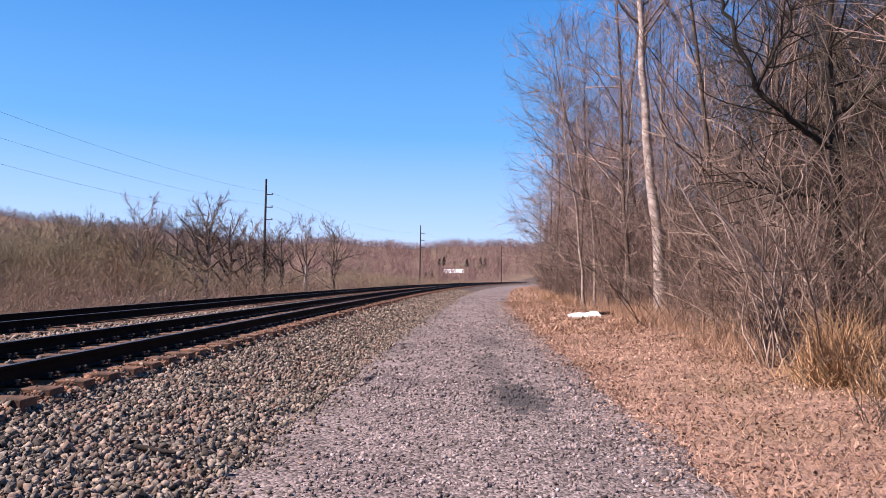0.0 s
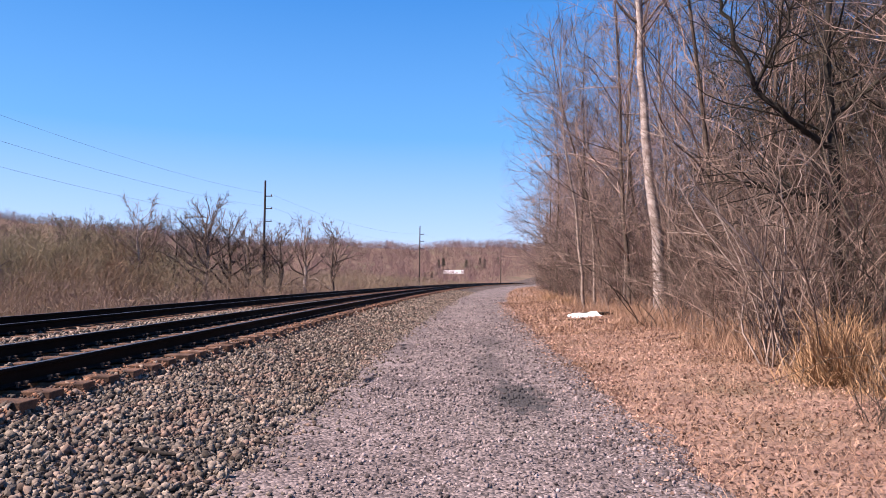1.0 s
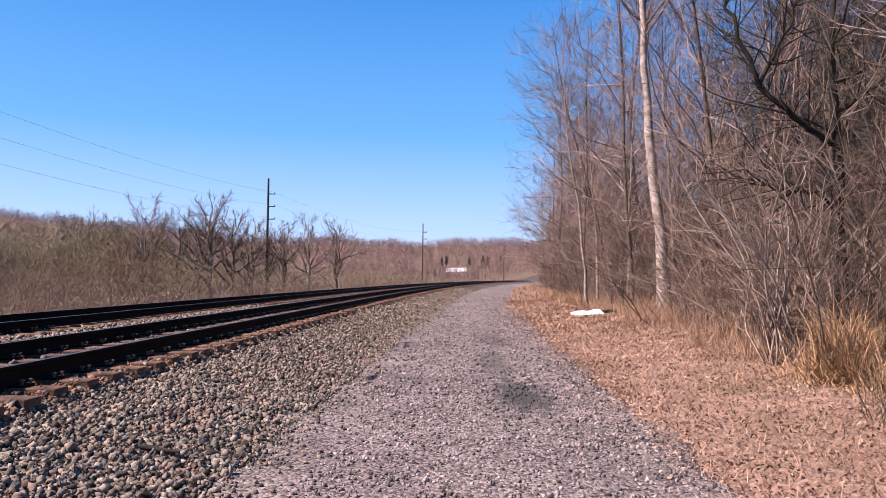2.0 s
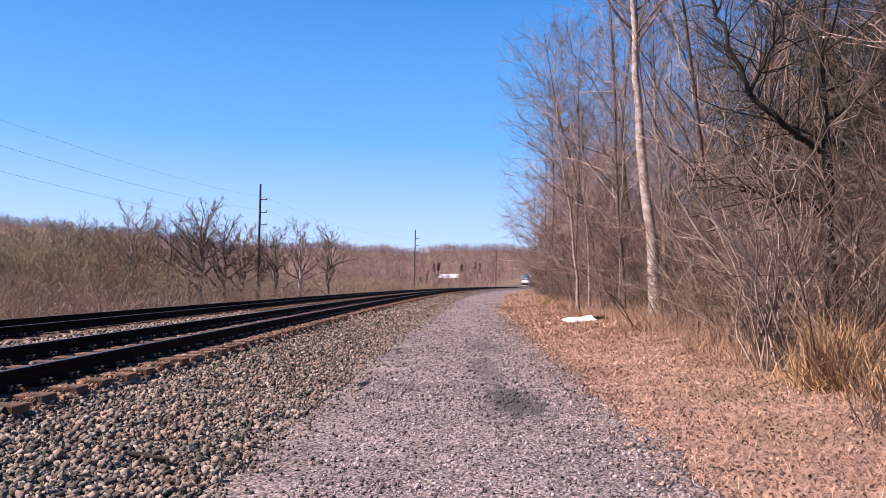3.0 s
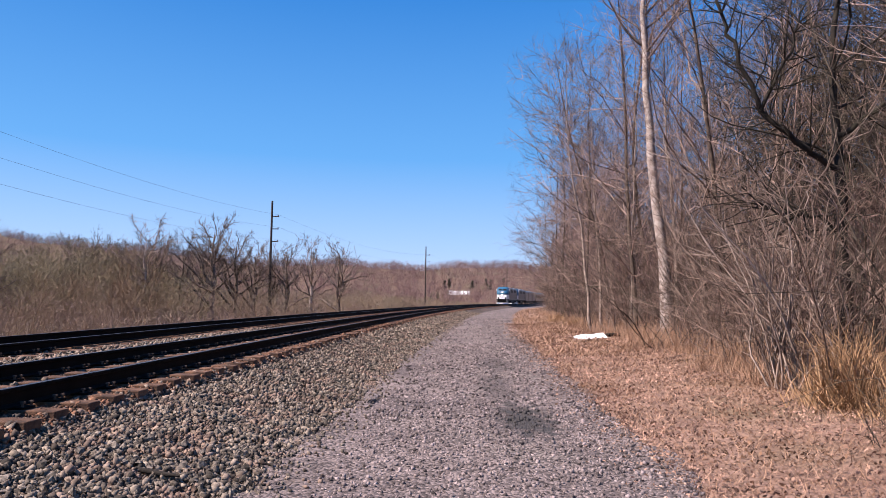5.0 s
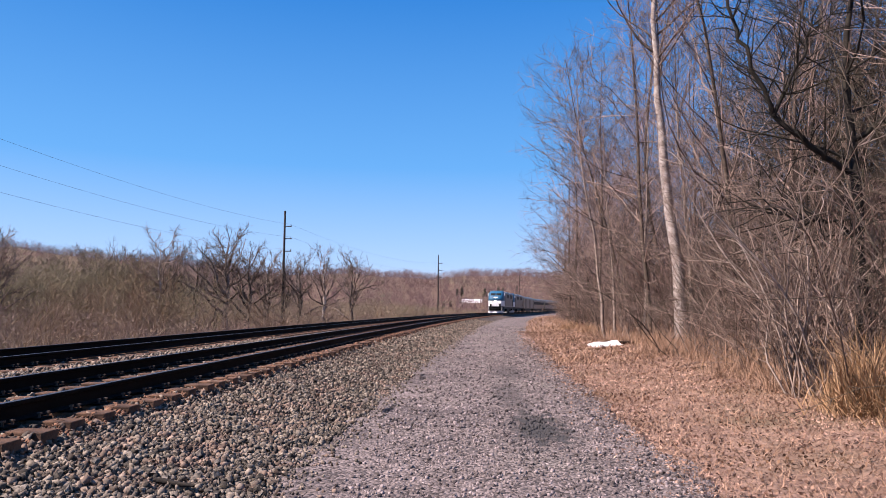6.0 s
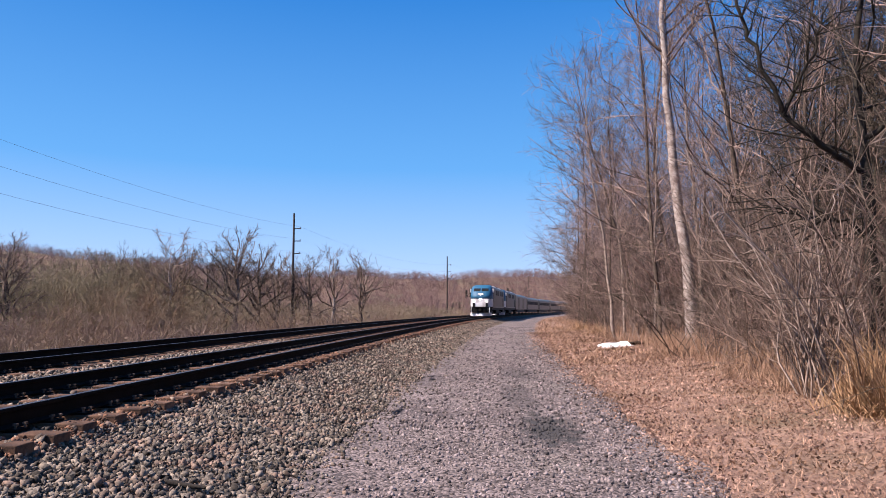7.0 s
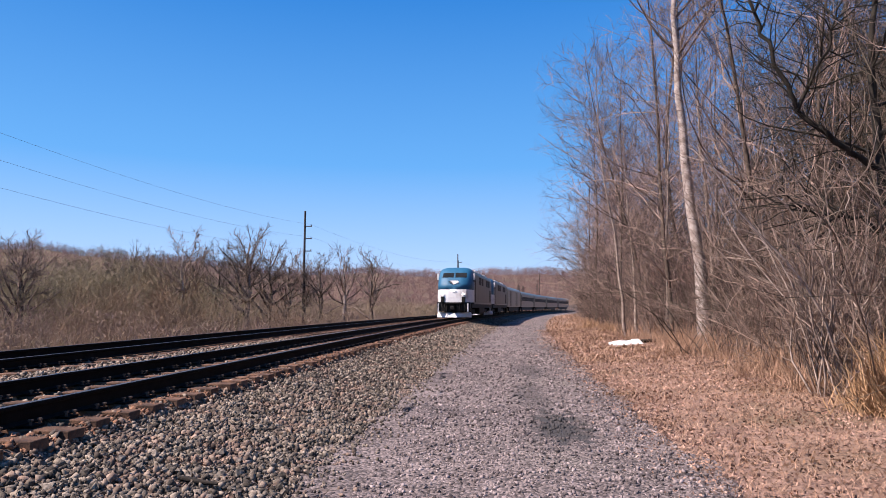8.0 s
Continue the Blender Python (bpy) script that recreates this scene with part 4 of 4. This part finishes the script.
def build_grass():
    rng = np.random.default_rng(51)
    v, f, b = [], [], 0

    def add(n, o0, o1, y0, y1, length, width, lean, skew=1.3, oskew=1.0, droop=0.5):
        nonlocal b
        y = y0 + (y1 - y0) * rng.random(n) ** skew
        o = o0 + (o1 - o0) * rng.random(n) ** oskew
        if o0 > 9:
            o = o + 0.45 * np.sin(y * 0.8) + 0.35 * np.sin(y * 1.9 + 1)
        x, yy = at(y, o)
        a, t = blades(x, yy, ground_z(x, yy), length, width, lean, rng, droop)
        v.append(a)
        f.append(t + b)
        b += len(a)

    add(34000, 7.0, 12.0, 3.5, 22, 0.15, 0.0035, 1.5, 1.4)
    add(9000, 7.1, 12.5, 20, 60, 0.25, 0.014, 1.35, 1.3)
    add(17000, 10.3, 13.3, 6, 34, 0.5, 0.005, 0.8, 1.2, 0.8, 1.0)
    add(4000, 10.0, 12.5, 25, 80, 0.5, 0.012, 0.8, 1.2, 0.8)
    add(3000, 7.4, 12.0, 50, 140, 0.35, 0.03, 1.3, 1.3)
    add(2600, 10.2, 12.8, 5, 45, 0.95, 0.005, 0.4, 1.2, 0.7, 0.8)
    tagged(array_mesh("dry_grass", np.concatenate(v), np.concatenate(f), M_DRY), "flattened and standing dry straw-coloured grass on the verge", "grass", kind="stuff")
    # leaf litter: small curled flakes
    n = 75000
    y = 3.5 + 44 * rng.random(n) ** 1.7
    o = np.where(rng.random(n) < 0.16, 7.1 + rng.normal(0, 0.3, n), 7.0 + 5.3 * rng.random(n) ** 0.8)
    x, yy = at(y, o)
    z = ground_z(x, yy) + rng.uniform(0.008, 0.035, n)
    s = rng.uniform(0.005, 0.021, n) * (1 + y / 20)
    c = np.stack([x, yy, z], -1)
    e1 = rng.normal(0, 1, (n, 3)) * (1, 1, 0.85)
    e2 = rng.normal(0, 1, (n, 3)) * (1, 1, 0.85)
    e1 *= (s / np.linalg.norm(e1, axis=1))[:, None]
    e2 *= (0.7 * s / np.linalg.norm(e2, axis=1))[:, None]
    vv = np.stack([c - e1, c + e2, c + e1, c - e2], 1).reshape(-1, 3)
    ff = (np.array(((0, 1, 2), (0, 2, 3)))[None] + (np.arange(n) * 4)[:, None, None]).reshape(-1, 3)
    tagged(array_mesh("leaf_litter", vv, ff, M_LEAF), "pale brown dead leaves strewn over the verge", "leaf litter", kind="stuff")
    # tall golden tussocks
    for i, (mark, d, h, n) in enumerate(((1482, 9.7, 1.3, 380), (1512, 9.4, 1.05, 260), (1455, 10.0, 0.8, 160), (1572, 8.7, 0.9, 140), (1240, 19, 0.6, 60), (1300, 16, 0.6, 60), (1130, 27, 0.6, 60), (975, 47, 0.9, 110), (1010, 40, 0.7, 80), (1400, 12.3, 0.6, 60))):
        x, y = bearing(mark, d)
        tiers = []
        for count, tall, wide, lean in ((n, h, 0.8, 0.35), (int(n * 1.4), h * 0.62, 1.3, 0.75), (n, h * 0.38, 1.8, 1.1)):
            q = rng.normal(0, (0.17 if d < 12 else 0.3) * wide, (count, 2))
            tiers.append(blades(q[:, 0], q[:, 1], np.full(count, -0.05), tall, 0.007 + d * 0.0001, lean, rng, 1.6))
        a = np.concatenate([t[0] for t in tiers])
        t = np.concatenate([tri + sum(len(p[0]) for p in tiers[:k]) for k, (_, tri) in enumerate(tiers)])
        ob = tagged(array_mesh("grass_tussock", a, t, M_GOLD), "tall golden tussock of dry grass", "grass", "tussocks")
        ob.location = (x, y, float(ground_z(x, y)))


def build_far_things():
    # a pale-roofed house across the valley
    x, y = bearing(803, 330)
    root = tagged(new("house"), "small distant house with a pale roof among trees", "house")
    root.location = (x, y, 0.9)
    z0 = min(float(ground_z(x + a, y + b)) for a in (-6, 6) for b in (-4, 4)) - 0.8
    part("wall", box(bmesh.new(), -4.5, 4.5, -3.2, 3.2, z0, 2.6), M_WHITEWALL, root)
    bm = bmesh.new()
    ring = [bm.verts.new(c) for c in ((-5.0, -3.7, 2.5), (5.0, -3.7, 2.5), (5.0, 3.7, 2.5), (-5.0, 3.7, 2.5), (-5.0, 0, 5.0), (5.0, 0, 5.0))]
    for q in ((0, 1, 5, 4), (2, 3, 4, 5), (1, 2, 5), (3, 0, 4), (3, 2, 1, 0)):
        bm.faces.new([ring[i] for i in q])
    part("roof", bm, M_SNOW, root, "pale sunlit roof")
    for dx in (-3.2, 0.2, 3.0):
        part("window", box(bmesh.new(), dx - 0.5, dx + 0.5, -3.26, -3.18, 0.9, 2.0), M_GLASS, root)
    # dark conifers near it
    rng = np.random.default_rng(61)
    for i, (mark, d, h) in enumerate(((777, 345, 4.5), (785, 350, 5), (826, 345, 4.5), (850, 360, 4.1), (858, 356, 4.2), (882, 365, 4.05), (753, 300, 3.5), (765, 310, 3.2))):
        x, y = bearing(mark, d)
        t = tagged(new("conifer"), "dark green conifer among bare woods", "tree", "conifers")
        t.location = (x, y, float(ground_z(x, y)) + (1.0 if h > 4 else -0.2))
        v, f = tube_arrays([(np.array([(0, 0, -1.4), (0, 0, h * 0.5), (0, 0, h)]), (0.16, 0.1, 0.03), 6)])
        array_mesh("trunk", v, f, M_BARK, t)
        n = 260
        u = rng.uniform(0.12, 0.98, n)
        a = rng.uniform(0, 2 * np.pi, n)
        l = (1 - u * 0.8) * h * 0.55 * rng.uniform(0.5, 1.1, n) + 0.15
        tip = np.stack([l * np.cos(a), l * np.sin(a), u * h - 0.2 * l], -1)
        w = np.stack([-np.sin(a), np.cos(a), np.zeros(n)], -1) * 0.5
        core = np.stack([np.zeros(n), np.zeros(n), u * h], -1)
        vv = np.stack([core - w, core + w, tip], 1).reshape(-1, 3)
        array_mesh("foliage", vv, np.arange(3 * n).reshape(-1, 3), M_CONIFER, t)


def build_slab():
    """The white slab that lies in the dry grass by the wood's edge."""
    x, y = bearing(1037, 26.8)
    bm = box(bmesh.new(), -0.58, 0.58, -0.4, 0.4, -0.05, 0.05)
    bmesh.ops.subdivide_edges(bm, edges=bm.edges[:], cuts=4, use_grid_fill=True)
    for v in bm.verts:
        v.co += Vector((0.10 * noise.noise(v.co * 3), 0.10 * noise.noise(v.co * 3 + Vector((5, 0, 0))), 0.07 * noise.noise(v.co * 2.2 + Vector((0, 7, 0)))))
    ob = part("white_slab", bm, M_SNOW)
    tagged(ob, "white weathered slab lying in dry grass", "debris")
    ob.matrix_basis = pose(x, y, float(ground_z(x, y)) + 0.05, 7, -6, 12)
    log = bend((-0.7, 0.1, 0.0), (1, 0.1, 0.02), 1.6, 5, np.random.default_rng(4), 0.05, 0)
    lo = array_mesh("log", *tube_arrays([(log, (0.07, 0.08, 0.08, 0.07, 0.06, 0.05), 8)]), M_DARKBARK, None, True)
    tagged(lo, "dark fallen log in dry grass", "log")
    lo.location = (x + 0.25, y + 0.15, float(ground_z(x, y)) + 0.05)
    # a short dark stick on the ballast
    sx, sy = bearing(285, 5.6)
    st = bend((-0.16, 0, 0), (1, 0.1, 0), 0.34, 4, np.random.default_rng(8), 0.08, 0)
    so = array_mesh("stick", *tube_arrays([(st, (0.02, 0.024, 0.022, 0.02, 0.012), 7)]), M_DARKBARK, None, True)
    tagged(so, "short dark stick lying on the ballast", "stick")
    so.location = (sx, sy, float(ground_z(sx, sy)) + 0.07)


# ---- train ----
M_BLUE = material("blue_paint", (0.009, 0.145, 0.29), (0.014, 0.18, 0.345), 2, 0.6, fine=30, bump=0.02, spec=0.5)
M_WHITE = material("white_paint", (0.72, 0.72, 0.72), (0.82, 0.82, 0.82), 2.6, 0.4, fine=30, bump=0.02, spec=0.5, third=(0.46, 0.43, 0.42), third_at=0.58, albedo=0.8)
M_GREY = material("silver_grey_paint", (0.085, 0.074, 0.076), (0.135, 0.12, 0.12), 1, 0.4, fine=30, bump=0.02, metal=0.2)
M_STEEL = material("fluted_steel", (0.17, 0.168, 0.16), (0.25, 0.248, 0.235), 1, 0.35, fine=30, bump=0.03, metal=0.6)
M_BLACK = material("black_underframe", (0.005, 0.005, 0.005), (0.014, 0.013, 0.012), 3, 0.7, fine=40, bump=0.2)
M_LAMP = bpy.data.materials.new("lit_headlight")
M_LAMP.use_nodes = True
M_LAMP.node_tree.nodes["Principled BSDF"].inputs["Emission Color"].default_value = (1.0, 0.93, 0.85, 1)
M_LAMP.node_tree.nodes["Principled BSDF"].inputs["Emission Strength"].default_value = 2.6
TRAIN = []


def loft(rings, cap=True):
    """A skin over rings with equal counts of points."""
    bm = bmesh.new()
    rows = [[bm.verts.new(p) for p in r] for r in rings]
    k = len(rows[0])
    for a, b in zip(rows[:-1], rows[1:]):
        for i in range(k):
            bm.faces.new((a[i], a[(i + 1) % k], b[(i + 1) % k], b[i]))
    if cap:
        bm.faces.new(rows[0][::-1])
        bm.faces.new(rows[-1])
    bmesh.ops.recalc_face_normals(bm, faces=bm.faces[:])
    return bm


def nose_ring(z, w, wf, yf, yc, back):
    return [(-w, back, z), (-w, yc, z), (-wf, yf, z), (-wf * 0.4, yf - 0.05, z), (wf * 0.4, yf - 0.05, z), (wf, yf, z), (w, yc, z), (w, back, z)]


def hull_ring(y, w, z0, z1):
    return [(-w, y, z0), (-w, y, z1 - 0.5), (-w * 0.93, y, z1 - 0.25), (-w * 0.72, y, z1 - 0.08), (-w * 0.3, y, z1), (w * 0.3, y, z1), (w * 0.72, y, z1 - 0.08), (w * 0.93, y, z1 - 0.25), (w, y, z1 - 0.5), (w, y, z0)]


def bogie(parent, y, wheels):
    """A truck: side frames, and wheel sets with their axles."""
    bm = bmesh.new()
    half = 1.0 if wheels == 2 else 1.4
    for s in (-1, 1):
        box(bm, s * 1.02 - 0.1, s * 1.02 + 0.1, y - half - 0.45, y + half + 0.45, 0.42, 0.72, 0.03)
    box(bm, -0.95, 0.95, y - 0.25, y + 0.25, 0.4, 0.85, 0.03)
    frame_ob = part("truck", bm, M_BLACK, parent)
    for k in range(wheels):
        yk = y - half + 2 * half * k / (wheels - 1)
        for s in (-1, 1):
            b2 = bmesh.new()
            bmesh.ops.create_cone(b2, cap_ends=True, segments=20, radius1=0.49, radius2=0.46, depth=0.13, matrix=pose(s * 0.75, yk, 0.49, 0, 90, 0))
            part("wheel", b2, M_BLACK, frame_ob)


def locomotive():
    root = tagged(new("locomotive"), "blue-nosed silver diesel passenger locomotive with lit headlights", "locomotive", "train")
    w, length = 1.37, 20.6
    part("lower_nose", loft([nose_ring(1.28, w, 1.0, 0.16, 1.2, 3.0), nose_ring(1.7, w, 1.02, 0.2, 1.2, 3.0), nose_ring(2.28, w, 1.02, 0.3, 1.25, 3.0)]), M_WHITE, root, "white lower nose")
    part("upper_nose", loft([nose_ring(2.284, w, 1.02, 0.3, 1.25, 3.0), nose_ring(2.75, w, 1.02, 0.55, 1.4, 3.0), nose_ring(3.2, w * 0.99, 1.02, 0.95, 1.6, 3.0), nose_ring(3.68, w * 0.95, 0.98, 1.5, 1.95, 3.0), nose_ring(3.95, w * 0.85, 0.85, 1.95, 2.35, 3.0), nose_ring(4.1, w * 0.62, 0.5, 2.5, 2.7, 3.0)]), M_BLUE, root, "blue sloping nose and cab roof", True)
    part("body", loft([hull_ring(3.0, w, 1.15, 4.1), hull_ring(11, w, 1.15, 4.1), hull_ring(length, w, 1.15, 4.1)]), M_GREY, root, "silver-grey side")
    for s in (-1, 1):
        bm = bmesh.new()
        v = [bm.verts.new(c) for c in ((s * 0.08, 0.93, 3.24), (s * 0.97, 0.97, 3.24), (s * 0.93, 1.40, 3.62), (s * 0.08, 1.35, 3.62))]
        v2 = [bm.verts.new(x.co + Vector((0, 0.08, -0.06))) for x in v]
        bm.faces.new(v)
        bm.faces.new(v2[::-1])
        for i in range(4):
            bm.faces.new((v[i], v2[i], v2[(i + 1) % 4], v[(i + 1) % 4]))
        bmesh.ops.recalc_face_normals(bm, faces=bm.faces[:])
        part("windshield", bm, M_GLASS, root, "dark windshield pane")
        part("cab_window", box(bmesh.new(), s * w - 0.012, s * w + 0.012, 2.3, 3.1, 2.95, 3.5, 0.004), M_GLASS, root)
        part("door", box(bmesh.new(), s * w - 0.01, s * w + 0.01, 3.5, 4.15, 1.3, 3.2, 0.004), M_BLACK, root)
        for y0 in (7.2, 9.4, 14.2, 16.4):
            part("louvre", box(bmesh.new(), s * w - 0.02, s * w + 0.02, y0, y0 + 1.6, 2.85, 3.5, 0.01), M_BLACK, root)
        part("side_hatch", box(bmesh.new(), s * w - 0.015, s * w + 0.015, 18.0, 19.3, 1.4, 2.6, 0.01), M_BLACK, root)
        part("stripe", box(bmesh.new(), s * w - 0.005, s * w + 0.005, 6.3, length - 0.1, 1.2, 1.3), M_STEEL, root)
        part("ditch_light", box(bmesh.new(), s * 0.8 - 0.07, s * 0.8 + 0.07, 0.1, 0.24, 1.86, 2.0, 0.03), M_LAMP, root)
        part("step_well", box(bmesh.new(), s * 0.82 - 0.14, s * 0.82 + 0.14, 0.08, 0.34, 1.26, 1.72, 0.03), M_BLACK, root)
        part("mirror", box(bmesh.new(), s * 1.46 - 0.08, s * 1.46 + 0.08, 1.9, 1.98, 3.1, 3.6, 0.02), M_WHITE, root)
        for y0 in (4.6, 6.4, 12.2, 14.0):
            part("roof_wing", box(bmesh.new(), s * 1.2 - 0.1, s * 1.2 + 0.1, y0, y0 + 1.3, 3.78, 3.98, 0.04), M_WHITE, root, "light roof-edge panel")
    part("headlight", box(bmesh.new(), -0.15, 0.15, 0.12, 0.3, 2.14, 2.3, 0.05), M_LAMP, root, "lit twin headlight")
    bm = bmesh.new()
    v = [bm.verts.new(c) for c in ((-0.42, 0.47, 2.86), (0.0, 0.42, 2.66), (0.42, 0.47, 2.86), (0.3, 0.56, 2.98), (-0.3, 0.56, 2.98))]
    bm.faces.new(v)
    bmesh.ops.solidify(bm, geom=bm.faces[:], thickness=0.06)
    part("nose_emblem", bm, M_WHITE, root, "plain white emblem shape")
    part("buffer_beam", box(bmesh.new(), -1.3, 1.3, 0.22, 1.4, 0.58, 1.285, 0.05), M_BLACK, root)
    part("anticlimber", box(bmesh.new(), -0.62, 0.62, -0.02, 0.3, 1.14, 1.27, 0.03), M_BLACK, root)
    part("windshield_post", loft([[(-0.05, 0.9, 3.22), (0.05, 0.9, 3.22), (0.05, 1.0, 3.22), (-0.05, 1.0, 3.22)], [(-0.05, 1.33, 3.66), (0.05, 1.33, 3.66), (0.05, 1.43, 3.66), (-0.05, 1.43, 3.66)]]), M_BLUE, root)
    for x0 in (-0.92, -0.68, 0.34, 0.62, 0.88):
        tube = np.array([(x0, 0.2, 1.15), (x0 + 0.03, 0.05, 0.95), (x0 + 0.06, 0.02, 0.7), (x0 + 0.02, 0.1, 0.5)])
        array_mesh("brake_hose", *tube_arrays([(tube, (0.03, 0.03, 0.03, 0.035), 6)]), M_BLACK, root, True)
    for s in (-1, 1):
        part("grab_iron", box(bmesh.new(), s * 1.16 - 0.05, s * 1.16 + 0.05, 0.12, 0.26, 0.5, 1.2, 0.02), M_WHITE, root)
        part("hose", box(bmesh.new(), s * 0.5 - 0.06, s * 0.5 + 0.06, 0.05, 0.22, 0.55, 1.0, 0.03), M_BLACK, root)
    part("coupler", box(bmesh.new(), -0.16, 0.16, -0.28, 0.4, 0.72, 1.0, 0.05), M_BLACK, root)
    part("pilot", loft([[(-1.36, 0.9, 0.1), (-0.3, 0.02, 0.1), (0.3, 0.02, 0.1), (1.36, 0.9, 0.1), (1.36, 1.1, 0.1), (-1.36, 1.1, 0.1)], [(-1.36, 0.9, 0.32), (-0.35, 0.16, 0.32), (0.35, 0.16, 0.32), (1.36, 0.9, 0.32), (1.36, 1.1, 0.32), (-1.36, 1.1, 0.32)], [(-1.3, 0.95, 0.52), (-0.5, 0.3, 0.46), (0.5, 0.3, 0.46), (1.3, 0.95, 0.52), (1.3, 1.1, 0.52), (-1.3, 1.1, 0.52)]]), M_WHITE, root, "white snow plough pilot")
    part("fuel_tank", box(bmesh.new(), -1.3, 1.3, 8.0, 13.0, 0.3, 1.16, 0.15), M_BLACK, root)
    part("underframe", box(bmesh.new(), -1.35, 1.35, 1.4, length, 0.85, 1.18), M_BLACK, root)
    v, f = tube_arrays([(np.array([(0, 3.3, 4.05), (0, 3.3, 4.4), (0, 3.3, 4.75)]), (0.05, 0.035, 0.03), 6)])
    array_mesh("antenna", v, f, M_BLACK, root)
    for y0 in (6.0, 15.5):
        part("roof_fan", box(bmesh.new(), -0.7, 0.7, y0, y0 + 2.0, 4.05, 4.2, 0.06), M_GREY, root)
    bogie(root, 4.3, 2)
    bogie(root, 16.6, 2)
    return root, length


def passenger_car(kind):
    coach = kind == "coach"
    length, top = (25.9, 3.72) if coach else (22.0, 3.9)
    root = tagged(new(kind), "silver fluted passenger coach with a dark window band" if coach else "silver-grey baggage car with sliding side doors", "train car", "train")
    w = 1.4
    part("body", loft([hull_ring(0, w, 0.95, top), hull_ring(length / 2, w, 0.95, top), hull_ring(length, w, 0.95, top)]), M_STEEL, root)
    part("underframe", box(bmesh.new(), -1.25, 1.25, 3.6, length - 3.6, 0.35, 0.96, 0.05), M_BLACK, root)
    part("end_gangway", box(bmesh.new(), -0.55, 0.55, -0.35, 0.0, 1.0, 3.2, 0.04), M_BLACK, root)
    for s in (-1, 1):
        if coach:
            for k in range(15):
                y0 = 1.7 + k * 1.52
                part("window", box(bmesh.new(), s * w - 0.012, s * w + 0.012, y0, y0 + 1.3, 2.05, 2.75, 0.005), M_GLASS, root)
            for z in (1.25, 1.4, 1.55, 1.7, 2.95):
                part("flute", box(bmesh.new(), s * w - 0.02, s * w + 0.02, 0.4, length - 0.4, z, z + 0.06), M_STEEL, root)
            for y0 in (0.5, length - 1.3):
                part("door", box(bmesh.new(), s * w - 0.01, s * w + 0.01, y0, y0 + 0.8, 1.05, 3.0, 0.004), M_BLACK, root)
        else:
            for y0 in (4.0, 13.5):
                part("door", box(bmesh.new(), s * w - 0.03, s * w + 0.03, y0, y0 + 2.6, 1.05, 3.2, 0.01), M_GREY, root)
                for q in (y0 - 0.25, y0 + 2.65):
                    part("door_gap", box(bmesh.new(), s * w - 0.012, s * w + 0.012, q, q + 0.2, 1.05, 3.25), M_BLACK, root)
    bogie(root, 3.0, 2)
    bogie(root, length - 3.0, 2)
    return root, length


def build_train():
    gap = 0.0
    loco, length = locomotive()
    second = copy_thing(loco, Matrix())
    second["label"] = "silver diesel locomotive coupled behind the leading one"
    bag, bag_len = passenger_car("baggage_car")
    coach, coach_len = passenger_car("coach")
    cars = [(loco, length), (second, length), (bag, bag_len), (coach, coach_len)] + [(copy_thing(coach, Matrix()), coach_len) for _ in range(3)]
    for root, ln in cars:
        TRAIN.append((root, gap, ln))
        gap += ln + (0.4 if root == loco else 0.75)


def on_track(front, length):
    """A vehicle's pose: its two ends ride on the centre line."""
    back = front + length
    a, b = float(line_x(front)), float(line_x(back))
    return pose(a, front, RAIL_Z, 0, 0, -math.degrees(math.atan((b - a) / length)))


def station(t):
    """Where the train's front is, in metres ahead, as it comes nearer."""
    q = t - 8.0
    return 53.73 - 33.35 * q + 0.639 * q * q


def motions():
    for root, gap, length in TRAIN:
        walk(root, [(float(t), on_track(station(t) + gap, length)) for t in np.arange(0, 8.01, 0.25)])


# ---- build ----
build_ground()
build_track(0.0, True)
build_track(-SPACING, False)
build_woods()
build_marsh()
build_far_woods()
build_poles()
build_far_things()
build_train()
build_slab()
build_grass()
build_stones()
motions()
